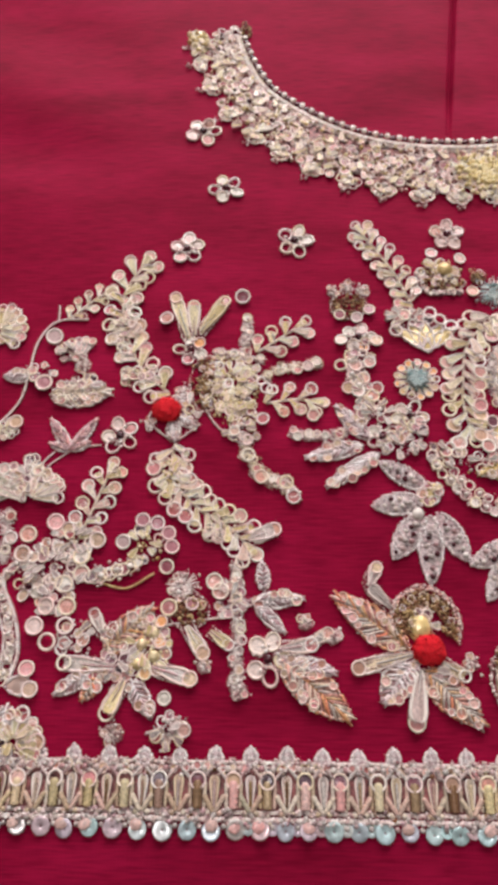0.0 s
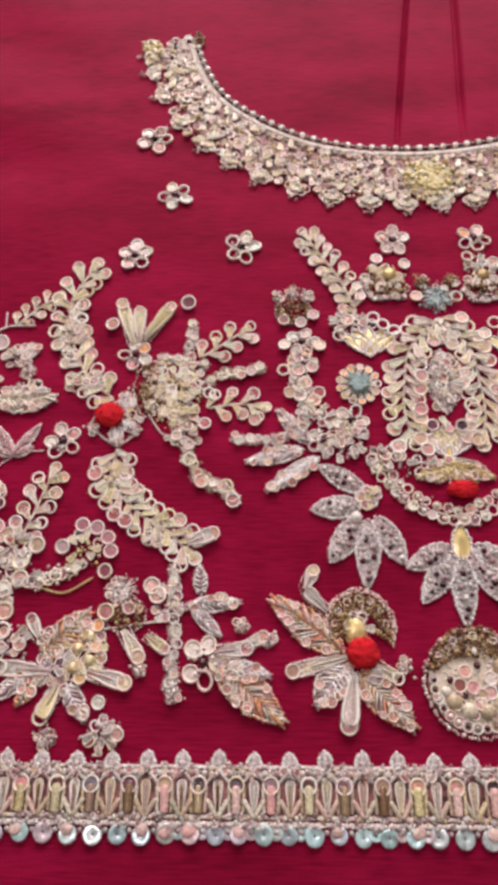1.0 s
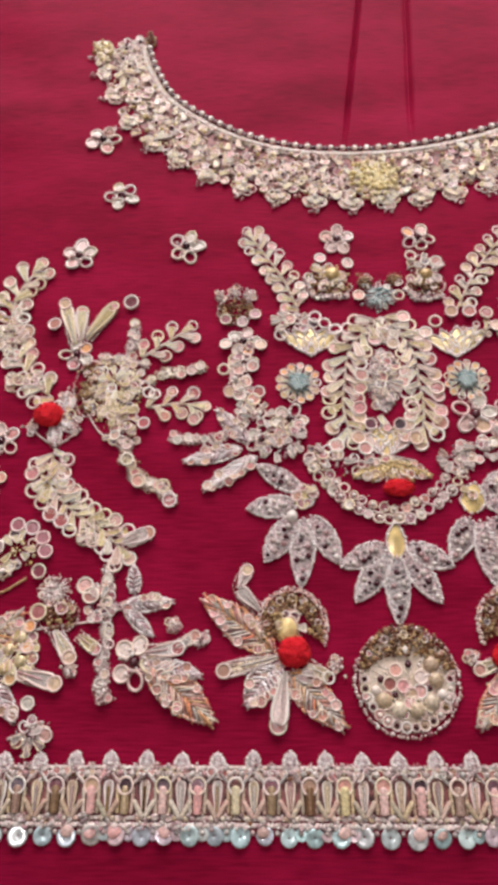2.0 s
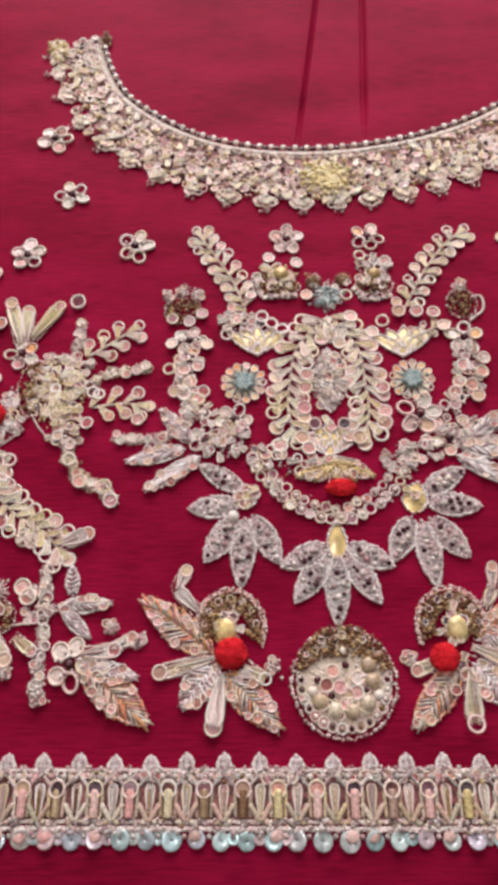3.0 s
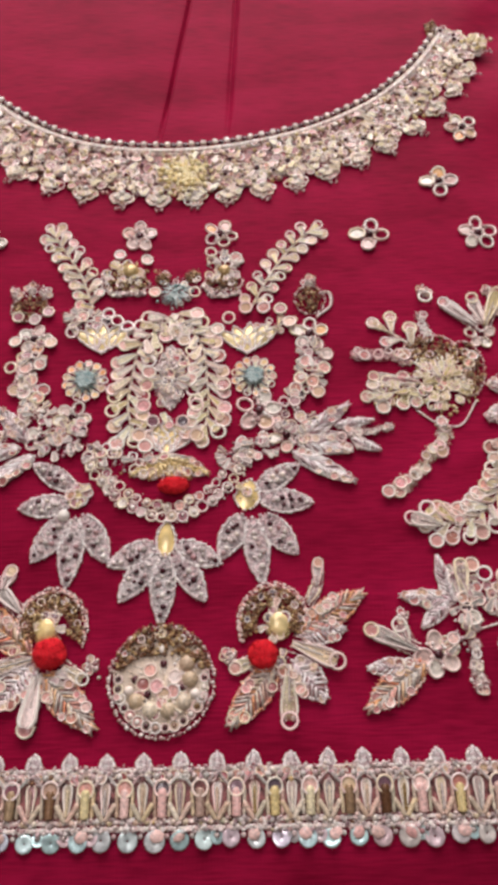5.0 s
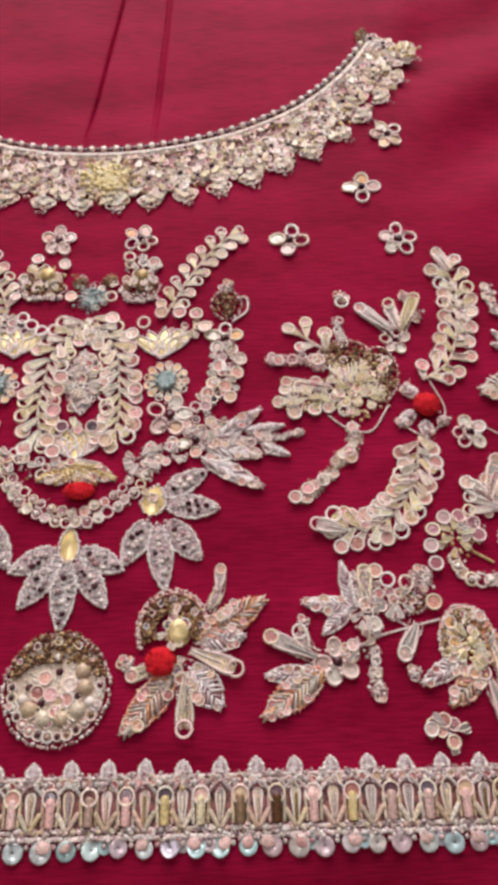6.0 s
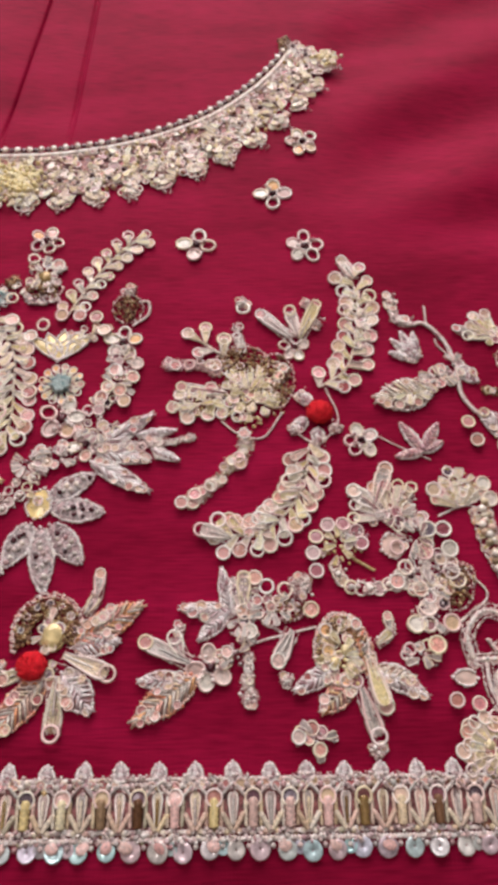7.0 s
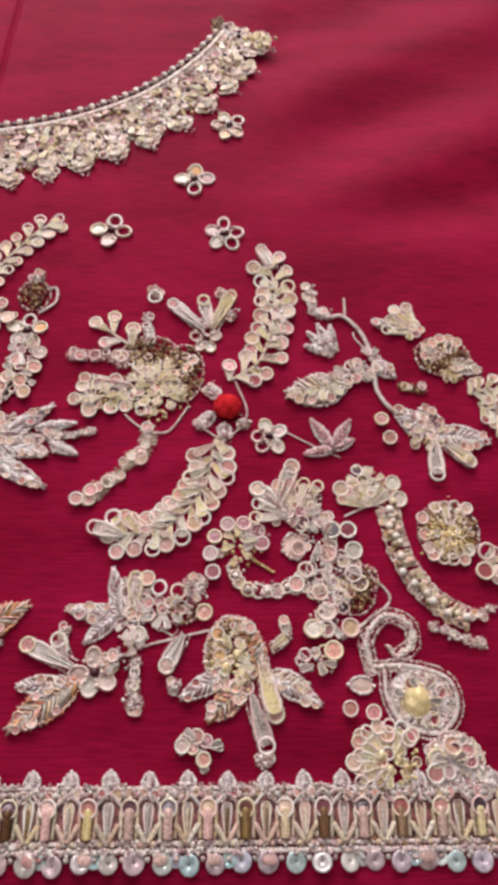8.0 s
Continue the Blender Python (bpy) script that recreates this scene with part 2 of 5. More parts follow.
    z += low * 0.8 * (math.sin(x * 0.11 + 2 * noise.noise((x * 0.02, 0, 9.0))) - 1.0)
    return z


def silk_panel():
    ny, y0, y1 = 380, -420, 560
    xs = [-520 + 2.2 * k for k in range(228)] + [-18 + 0.4 * k for k in range(150)] + [42 + 2.2 * k for k in range(228)]
    nx = len(xs) - 1
    verts, faces = [], []
    for j in range(ny + 1):
        for i in range(nx + 1):
            x, y = xs[i], y0 + (y1 - y0) * j / ny
            verts.append((x * MM, y * MM, cloth_height(x, y) * MM))
    for j in range(ny):
        for i in range(nx):
            a = j * (nx + 1) + i
            faces.append((a, a + 1, a + nx + 2, a + nx + 1))
    me = bpy.data.meshes.new("ground")
    me.from_pydata(verts, [], faces)
    me.materials.append(SILK)
    for p in me.polygons:
        p.use_smooth = True
    return tagged(new("ground", me), "crimson slub silk garment front spread flat on a table", "fabric", kind="structure")


silk_panel()
block("table_top", -0.7, 0.7, -0.6, 0.75, -0.05, -0.0125, WOOD, "plain brown wooden table under the silk", "table")
for x, y in ((-0.66, -0.56), (0.6, -0.56), (-0.66, 0.65), (0.6, 0.65)):
    block("table_leg", x, x + 0.06, y, y + 0.06, -0.8, -0.05, WOOD, "plain brown wooden table leg", "table")
# Unseen room shell, added only to close off reflections and bounced light.
block("floor", -2, 2, -2, 1.3, -0.85, -0.8, WOOD, "unseen plain brown floor of the added room", "floor")
block("ceiling", -2, 2, -2, 1.3, 1.7, 1.8, SHELL_GREY, "unseen plain grey ceiling added to shape bounced light", "ceiling")
block("wall_west", -2.1, -2, -2, 1.3, -0.8, 1.7, SHELL_GREY, "unseen plain grey wall added to shape bounced light", "wall")
block("wall_east", 2, 2.1, -2, 1.3, -0.8, 1.7, SHELL_GREY, "unseen plain grey wall added to shape bounced light", "wall")
block("wall_south", -2, 2, -2.1, -2, -0.8, 1.7, SHELL_GREY, "unseen plain grey wall added to shape bounced light", "wall")
block("wall_north", -2, 2, 1.3, 1.4, -0.8, 0.2, SHELL_GREY, "unseen plain grey wall below the assumed window", "wall")
block("wall_north_left", -2, -0.7, 1.3, 1.4, 0.2, 1.7, SHELL_GREY, "unseen plain grey wall beside the assumed window", "wall")
block("wall_north_right", 0.9, 2, 1.3, 1.4, 0.2, 1.7, SHELL_GREY, "unseen plain grey wall beside the assumed window", "wall")
block("wall_north_top", -0.7, 0.9, 1.3, 1.4, 1.3, 1.7, SHELL_GREY, "unseen plain grey wall above the assumed window", "wall")


# ---- pieces shared by the needlework, in mm ----
def lathe(bm, profile, seg, mats):
    rings = [[bm.verts.new((r * math.cos(math.tau * k / seg), r * math.sin(math.tau * k / seg), z)) for k in range(seg)] for r, z in profile]
    for i in range(len(rings) - 1):
        for k in range(seg):
            f = bm.faces.new((rings[i][k], rings[i + 1][k], rings[i + 1][(k + 1) % seg], rings[i][(k + 1) % seg]))
            f.material_index = mats[i]
            f.normal_flip()


def sequin_mesh(style):
    """A cupped sequin with a thin bright rim; the open kind is a bare ring of thread."""
    bm = bmesh.new()
    if style == "open":
        lathe(bm, [(0.70, 0.0), (0.73, 0.30), (0.82, 0.40), (0.97, 0.36), (1.0, 0.0)], 14, [0] * 4)
        return mesh_of("sequin", bm, RIM)
    lathe(bm, [(0.02, 0.16), (0.45, 0.12), (0.76, 0.05), (0.79, 0.30), (0.86, 0.40), (0.97, 0.36), (1.0, 0.0)], 14, [0, 0, 1, 1, 1, 1])
    return mesh_of("sequin", bm, FLOOR_MATS[style], RIM)


def disc_mesh():
    bm = bmesh.new()
    lathe(bm, [(0.10, 0.04), (0.16, 0.16), (0.55, 0.13), (0.88, 0.22), (1.0, 0.16), (1.0, 0.0)], 16, [0] * 5)
    return mesh_of("disc", bm, PEARL_DISC)


def bead_mesh(palette):
    bm = bmesh.new()
    bmesh.ops.create_uvsphere(bm, u_segments=8, v_segments=6, radius=1)
    return mesh_of("bead", bm, BEADS[palette])


def bar_mesh(mat):
    """A bugle bead along x from 0 to 1, one across."""
    bm = bmesh.new()
    prof = [(0.0, 0.12), (0.03, 0.36)] + [(0.03 + 0.94 * (k + 0.5) / 10, 0.5 if k % 2 == 0 else 0.4) for k in range(10)] + [(0.97, 0.36), (1.0, 0.12)]
    seg = 7
    rows = [[bm.verts.new((x, r * math.cos(math.tau * k / seg), r * math.sin(math.tau * k / seg))) for k in range(seg)] for x, r in prof]
    for i in range(len(rows) - 1):
        for k in range(seg):
            bm.faces.new((rows[i][k], rows[i][(k + 1) % seg], rows[i + 1][(k + 1) % seg], rows[i + 1][k]))
    bm.faces.new(rows[0][::-1])
    bm.faces.new(rows[-1])
    bmesh.ops.recalc_face_normals(bm, faces=bm.faces)
    return mesh_of("bugle", bm, mat)


LOOP_SECTION = ((-1, 0), (-0.90, 0.42), (-0.74, 0.40), (-0.64, -0.08), (-0.46, 0.24), (-0.18, -0.02), (0, 0.34), (0.18, -0.02), (0.46, 0.24), (0.64, -0.08), (0.74, 0.40), (0.90, 0.42), (1, 0))


def loop_mesh(floor):
    """A looped petal stitch along x from 0 to 1, one across: a thin bright rim round a soft filling, widest near its round tip."""
    bm = bmesh.new()
    rows = []
    for u, h in ((0, 0.30), (0.14, 0.42), (0.32, 0.62), (0.5, 0.80), (0.68, 0.95), (0.82, 1.0), (0.92, 0.86), (0.98, 0.54), (1.0, 0.16)):
        k = 0.35 if u in (0, 1.0) else 1.0
        rows.append([bm.verts.new((u, 0.5 * h * q, z * k)) for q, z in LOOP_SECTION])
    for a, b in zip(rows, rows[1:]):
        for k in range(len(LOOP_SECTION) - 1):
            bm.faces.new((a[k], b[k], b[k + 1], a[k + 1])).material_index = 0 if 3 <= k <= 8 else 1
    return mesh_of("loop", bm, floor, RIM)


def sliver(bm, a, b, r0, r1, z0, z1, sides=4):
    """A thin tapered stitch from a to b."""
    ax, ay = a
    bx, by = b
    d = math.hypot(bx - ax, by - ay) or 1e-6
    nx, ny = -(by - ay) / d, (bx - ax) / d
    ends = []
    for (x, y), r, z in ((a, r0, z0), ((0.5 * (ax + bx), 0.5 * (ay + by)), 0.5 * (r0 + r1) * 1.25, 0.5 * (z0 + z1) + 0.25 * r0), (b, r1, z1)):
        ends.append([bm.verts.new((x + nx * r * math.cos(math.tau * (k + 0.5) / sides), y + ny * r * math.cos(math.tau * (k + 0.5) / sides), z + r * math.sin(math.tau * (k + 0.5) / sides))) for k in range(sides)])
    faces = []
    for p, q in zip(ends, ends[1:]):
        for k in range(sides):
            faces.append(bm.faces.new((p[k], q[k], q[(k + 1) % sides], p[(k + 1) % sides])))
    faces.append(bm.faces.new(ends[0]))
    faces.append(bm.faces.new(ends[-1][::-1]))
    return faces


def burr_mesh(palette, seed):
    """A tuft of metallic stitches round a knot."""
    rnd = random.Random(seed)
    bm = bmesh.new()
    for k in range(30):
        a = math.tau * (k + rnd.uniform(-0.3, 0.3)) / 30
        r = rnd.uniform(0.72, 1.05)
        q = rnd.uniform(0.1, 0.45)
        sliver(bm, (q * math.cos(a), q * math.sin(a)), (r * math.cos(a), r * math.sin(a)), 0.055, 0.03, rnd.uniform(0.18, 0.4), rnd.uniform(0.03, 0.2))
    for k in range(9):
        a, r = rnd.uniform(0, math.tau), rnd.uniform(0, 0.4)
        bmesh.ops.create_uvsphere(bm, u_segments=6, v_segments=4, radius=0.13, matrix=Matrix.Translation((r * math.cos(a), r * math.sin(a), 0.3)))
    return mesh_of("tuft", bm, THREAD[palette])


SEQUIN = {s: sequin_mesh(s) for s in (*FLOOR_MATS, "open")}
DISC = disc_mesh()
BEAD = {p: bead_mesh(p) for p in BEADS}
BUGLE = {"gold": bar_mesh(BAR), "cream": bar_mesh(BEADS["cream"]), "silver": bar_mesh(BEADS["silver"]), "brown": bar_mesh(BEADS["brown"]), "pink": bar_mesh(BEADS["pink"])}
LOOP = {"gold": loop_mesh(BAR), "cream": loop_mesh(BEADS["cream"]), "silver": loop_mesh(BEADS["silver"])}
BURR = {p: [burr_mesh(p, k) for k in range(3)] for p in THREAD}
RND = random.Random(7)


def motif(name, label, category, group=""):
    """An empty at the origin of the cloth that carries one motif's pieces."""
    ob = tagged(new(name), label, category, group)
    UNPLACED.add(ob.name)
    return ob


UNPLACED = set()


def settle(parent, x, y):
    """The first piece sets the motif's place."""
    if parent.name in UNPLACED:
        UNPLACED.discard(parent.name)
        parent.location = (x * MM, y * MM, 0)


def piece(name, me, parent, x, y, z, size, rz=0.0, tilt=4.0):
    """A shared piece at x, y, z mm; the first piece sets the motif's place."""
    ob = new(name, me)
    settle(parent, x, y)
    ob.parent = parent
    sx, sy, sz = size
    at = Vector((x, y, z)) * MM - parent.location
    turn = Euler((radians(RND.uniform(-tilt, tilt)), radians(RND.uniform(-tilt, tilt)), rz))
    ob.matrix_basis = Matrix.LocRotScale(at, turn, (sx * MM, sy * MM, sz * MM))
    return ob


def own_piece(name, bm, parent, mats, x, y, z=0.0):
    """A piece with a mesh of its own, built in mm round its origin."""
    bmesh.ops.scale(bm, vec=(MM, MM, MM), verts=bm.verts)
    ob = new(name, mesh_of(name, bm, *mats))
    settle(parent, x, y)
    ob.parent = parent
    ob.location = Vector((x, y, z)) * MM - parent.location
    return ob


def along(pts, n):
    """n + 1 evenly spaced places on a smooth line through pts, with the direction at each."""
    p = [Vector((*q, 0)) for q in pts]
    p = [2 * p[0] - p[1]] + p + [2 * p[-1] - p[-2]]
    fine = []
    for i in range(1, len(p) - 2):
        for k in range(12):
            u = k / 12
            fine.append(0.5 * (2 * p[i] + (p[i + 1] - p[i - 1]) * u + (2 * p[i - 1] - 5 * p[i] + 4 * p[i + 1] - p[i + 2]) * u * u + (3 * p[i] - p[i - 1] - 3 * p[i + 1] + p[i + 2]) * u ** 3))
    fine.append(p[-2])
    run = [0.0]
    for a, b in zip(fine, fine[1:]):
        run.append(run[-1] + (b - a).length)
    out, i = [], 0
    for k in range(n + 1):
        s = run[-1] * k / n
        while i < len(run) - 2 and run[i + 1] < s:
            i += 1
        u = (s - run[i]) / max(1e-6, run[i + 1] - run[i])
        way = (fine[i + 1] - fine[i]).normalized()
        out.append((fine[i].lerp(fine[i + 1], u), way))
    return out, run[-1]


# ---- elements of the needlework ----
def sequin(m, x, y, r, style="pale", z=None):
    if style == "pale":
        style = RND.choice(("pale", "pale", "pale", "open", "open", "pink"))
    elif style == "pink":
        style = RND.choice(("pink", "pale", "white"))
    return piece("sequin", SEQUIN[style], m, x, y, RND.uniform(0.1, 0.5) if z is None else z, (r, r, r * 0.5), RND.uniform(0, 6.28), 9)


def ring(m, pts, r, style="pale"):
    for x, y in pts:
        sequin(m, x, y, r, style, 1.4)


def bugle(m, x0, y0, x1, y1, w, kind="gold", z=0.9):
    d = math.hypot(x1 - x0, y1 - y0)
    return piece("bugle_bead", BUGLE[kind], m, x0, y0, z, (d, w, w * 0.85), math.atan2(y1 - y0, x1 - x0), 3)


def stitch_loop(m, x0, y0, x1, y1, w, kind="gold", z=0.7):
    d = math.hypot(x1 - x0, y1 - y0)
    return piece("loop_stitch", LOOP[kind], m, x0, y0, z, (d, w, w * 0.6), math.atan2(y1 - y0, x1 - x0), 5)


def dome(m, pts, r, palette):
    for x, y in pts:
        piece("bead", BEAD[palette], m, x, y, 0.9, (r, r, r * 0.7))


def blossom(m, pts, r, n=5):
    """Ring petals round a dark bead, with pale stitches between them."""
    for x, y in pts:
        turn = RND.uniform(0, 6.28)
        pr = r * (0.36 if n == 5 else 0.40)
        spots = []
        for k in range(n):
            a = turn + math.tau * k / n + RND.uniform(-0.2, 0.2)
            q = r * RND.uniform(0.56, 0.68)
            px, py = x + q * math.cos(a), y + q * math.sin(a)
            piece("sequin", SEQUIN[RND.choice(("pale", "white", "white", "open", "white", "open", "orange" if k == 1 else "white"))], m, px, py, 0.3, (pr * RND.uniform(1.0, 1.25), pr * RND.uniform(0.9, 1.05), pr * 0.7), a, 10)
            spots += [(x + (0.3 + 0.09 * j) * r * math.cos(a + 0.5 + RND.uniform(-0.3, 0.3)), y + (0.3 + 0.09 * j) * r * math.sin(a + 0.5 + RND.uniform(-0.3, 0.3)), 1.0, r * RND.uniform(0.06, 0.11)) for j in range(4)]
        heap(m, spots, "white")
        piece("bead", BEAD["dark"], m, x, y, 1.2, (r * 0.2, r * 0.2, r * 0.15))


def dotted(m, pts, w, gap=0.8, palette="white"):
    """Two rows of seed beads along the sides of a line, w apart."""
    _, run = along(pts, 2)
    spots = []
    for p, way in along(pts, max(3, int(run / gap)))[0]:
        for k in (-0.5, 0.5):
            spots.append((p.x - way.y * w * k + RND.uniform(-0.2, 0.2), p.y + way.x * w * k + RND.uniform(-0.2, 0.2), 0.8, RND.uniform(0.26, 0.52)))
    heap(m, spots, palette)


def loop(m, pts, w):
    """A looped petal, straight or bent, edged with seed beads and tipped with a ring."""
    for (x0, y0), (x1, y1) in zip(pts, pts[1:]):
        stitch_loop(m, x0, y0, x1, y1, w * 1.1, RND.choice(("gold", "silver", "silver")), 0.7)
        bugle(m, x0, y0, 0.3 * x0 + 0.7 * x1, 0.3 * y0 + 0.7 * y1, w * 0.16, "silver", 1.7)
    dotted(m, pts, w * 0.92, 0.7)
    dotted(m, pts, w * 0.4, 1.1)
    sequin(m, pts[-1][0], pts[-1][1], w * 0.52, "pale", 1.3)


def twig(m, pts, side, n, reach):
    """A stem with slanting bugle bars on its sides, each tipped with a sequin."""
    spots, run = along(pts, n)
    cord(m, pts, 1.3, "cream")
    r = min(reach * 0.41, 2.8)
    for k, (p, way) in enumerate(spots):
        across = Vector((-way.y, way.x, 0))
        if k == n:
            q = p + way * reach * 0.35
            stitch_loop(m, p.x - way.x * reach * 0.6, p.y - way.y * reach * 0.6, q.x, q.y, reach * 0.55)
            sequin(m, q.x, q.y, r, "pale", 0.6)
            continue
        for s in (1, -1):
            if (side == "left" and s < 0) or (side == "right" and s > 0):
                continue
            shift = 0.0 if s > 0 else 0.5 * run / n
            a = p + way * (shift - 0.25 * reach)
            lean = RND.uniform(0.55, 0.75)
            q = a + (across * s * 0.80 + way * lean) * reach * RND.uniform(0.92, 1.18)
            stitch_loop(m, a.x, a.y, q.x, q.y, reach * RND.uniform(0.50, 0.62), RND.choice(("gold", "gold", "cream")), RND.uniform(0.5, 1.1))
            if RND.random() < 0.3:
                b = a + way * reach * 0.33
                bugle(m, b.x, b.y, 0.3 * b.x + 0.7 * q.x, 0.3 * b.y + 0.7 * q.y, reach * 0.13, "silver", 1.7)
            sequin(m, q.x, q.y, r * RND.uniform(0.95, 1.15), "pale", RND.uniform(0.6, 1.2))


def fan(m, pts, reach, n, palette):
    """Petal bars that spread from a base, each tipped with a sequin."""
    (x, y), (tx, ty) = pts
    mid = math.atan2(ty - y, tx - x)
    spread = 0.36 * (n - 1)
    spread = min(spread, 2.6)
    for k in range(n):
        a = mid + spread * ((k / max(1, n - 1)) - 0.5)
        q = reach * RND.uniform(0.86, 1.0)
        qx, qy = x + q * math.cos(a), y + q * math.sin(a)
        kind = {"gold": "gold", "silver": "silver", "cream": "cream"}[palette]
        stitch_loop(m, x + 0.2 * q * math.cos(a), y + 0.2 * q * math.sin(a), qx, qy, min(3.2, reach * 0.30), kind, RND.uniform(0.6, 1.2))
        sequin(m, qx, qy, min(2.4, reach * 0.2), "pale", 1.3)


def knot():
    bm = bmesh.new()
    bmesh.ops.create_uvsphere(bm, u_segments=6, v_segments=4, radius=1)
    bm.verts.index_update()
    out = [tuple(v.co) for v in bm.verts], [tuple(v.index for v in f.verts) for f in bm.faces]
    bm.free()
    return out


KNOT_VERTS, KNOT_FACES = knot()


def cord(m, pts, w, palette):
    """A twisted metallic cord laid along a line."""
    _, run = along(pts, 2)
    n = max(3, int(run / (w * 0.62)))
    spots, _ = along(pts, n)
    x0, y0 = pts[0]
    verts, faces = [], []
    for p, way in spots:
        turn = math.atan2(way.y, way.x) + 0.75
        c, q, base = math.cos(turn), math.sin(turn), len(verts)
        for vx, vy, vz in KNOT_VERTS:
            vx, vy, vz = vx * w * 0.68, vy * w * 0.34, vz * w * 0.42
            verts.append(((p.x - x0 + c * vx - q * vy) * MM, (p.y - y0 + q * vx + c * vy) * MM, (vz + w * 0.35) * MM))
        faces += [tuple(base + k for k in f) for f in KNOT_FACES]
    me = bpy.data.meshes.new("cord")
    me.from_pydata(verts, [], faces)
    me.materials.append(THREAD["white" if palette == "silver" else palette])
    me.polygons.foreach_set("use_smooth", [True] * len(faces))
    settle(m, x0, y0)
    ob = new("cord", me)
    ob.parent = m
    ob.location = Vector((x0, y0, 0)) * MM - m.location
    return ob


def chain(m, pts, r, n):
    """Small rings and seed pearls sewn edge to edge along a line."""
    spots = []
    for k, (p, way) in enumerate(along(pts, n)[0]):
        x, y = p.x + RND.uniform(-0.2, 0.2) * r, p.y + RND.uniform(-0.2, 0.2) * r
        sequin(m, x, y, r * RND.uniform(0.8, 1.0), RND.choice(("white", "pale", "open", "mauve")), RND.uniform(0.3, 0.9))
        if k % 2:
            piece("bead", BEAD["pearl"], m, x, y, 1.2, (r * 0.42, r * 0.42, r * 0.4))
        spots += [(p.x + RND.uniform(-1.1, 1.1) * r, p.y + RND.uniform(-1.1, 1.1) * r, RND.uniform(0.5, 1.2), r * RND.uniform(0.16, 0.3)) for _ in range(4)]
    heap(m, spots, "white")


def stem(m, pts, w):
    """A thick beaded stem edged with scallops."""
    spots, run = along(pts, max(6, int(along(pts, 2)[1] / 2.5)))
    core = []
    for p, way in spots:
        across = Vector((-way.y, way.x, 0))
        for _ in range(3):
            core.append((p.x + RND.gauss(0, 0.16) * w, p.y + RND.gauss(0, 0.16) * w, 1.4, RND.uniform(0.9, 1.7)))
        for s in (-1, 1):
            q = p + (across * s * RND.uniform(0.34, 0.5) + way * RND.uniform(-0.1, 0.25)) * w
            stitch_loop(m, p.x, p.y, q.x, q.y, w * RND.uniform(0.24, 0.36), RND.choice(["gold", "cream"]), 0.8)
            sequin(m, q.x, q.y, w * RND.uniform(0.13, 0.2), RND.choice(["pale", "pale", "orange"]), 0.6)
    heap(m, core, "cream")
    dotted(m, pts, w * 1.02, 0.7)
    for x, y, z, r in core[::6]:
        piece("bead", BEAD["pearl"], m, x, y, 1.9, (1.5, 1.5, 1.2))


def heap(m, spots, palette):
    """Seed beads too small to pick apart, sewn close together: x, y, z and radius of each."""
    x0, y0 = spots[0][:2]
    verts, faces = [], []
    for x, y, z, r in spots:
        base = len(verts)
        verts += [((x - x0 + vx * r) * MM, (y - y0 + vy * r) * MM, (z + vz * r * 0.9) * MM) for vx, vy, vz in KNOT_VERTS]
        faces += [tuple(base + k for k in f) for f in KNOT_FACES]
    me = bpy.data.meshes.new("beading")
    me.from_pydata(verts, [], faces)
    me.materials.append(HEAP[palette])
    me.polygons.foreach_set("use_smooth", [True] * len(faces))
    settle(m, x0, y0)
    ob = tagged(new("beading", me), kind="stuff")
    ob.parent = m
    ob.location = Vector((x0, y0, 0)) * MM - m.location
    return ob


def cluster(m, pts, rx, ry, palette):
    """Beads, looped petals and small rings sewn close together in an oval; brown ones are seed beads in a beaded outline."""
    (cx, cy) = pts[0]
    dark = palette == "brown"
    step = 2.5 if dark else 2.9
    nx, ny = int(rx / step) + 1, int(ry / step) + 1
    spots = []
    for j in range(-ny, ny + 1):
        for i in range(-nx, nx + 1):
            x = (i + (j % 2) * 0.5 + RND.uniform(-0.3, 0.3)) * step
            y = (j + RND.uniform(-0.3, 0.3)) * step * 0.92
            k = (x / rx) ** 2 + (y / ry) ** 2
            if k > 1.05:
                continue
            lift = 1.3 * math.sqrt(max(0.0, 1 - k))
            roll = RND.random()
            if roll < (0.34 if not dark else 0.06):
                sequin(m, cx + x, cy + y, RND.uniform(1.5, 2.4), RND.choice(("pale", "pale", "pale", "mauve", "dark")), 0.4 + lift * 0.8)
            elif roll < 0.66 and not dark:
                a = math.atan2(y, x) + RND.uniform(-0.5, 0.5)
                d = RND.uniform(3.4, 5.0)
                stitch_loop(m, cx + x * 0.6, cy + y * 0.6, cx + x * 0.6 + d * math.cos(a), cy + y * 0.6 + d * math.sin(a), RND.uniform(2.4, 3.2), {"gold": "gold", "yellow": "gold", "cream": "cream"}.get(palette, "silver"), 0.6 + lift * RND.uniform(0.6, 1.2))
            for _ in range(2 if not dark else 5):
                spots.append((cx + x + RND.uniform(-1.4, 1.4), cy + y + RND.uniform(-1.4, 1.4), 0.3 + lift * RND.uniform(0.5, 1.0), RND.uniform(0.4, 0.85)))
    heap(m, spots, palette)
    if dark and rx > 4.5:
        n = int(3.2 * (rx + ry))
        heap(m, [(cx + (rx + 0.9) * math.cos(math.tau * k / n) + RND.uniform(-0.3, 0.3), cy + (ry + 0.9) * math.sin(math.tau * k / n) + RND.uniform(-0.3, 0.3), 0.7, RND.uniform(0.35, 0.65)) for k in range(n)], RND.choice(("blush", "white")))


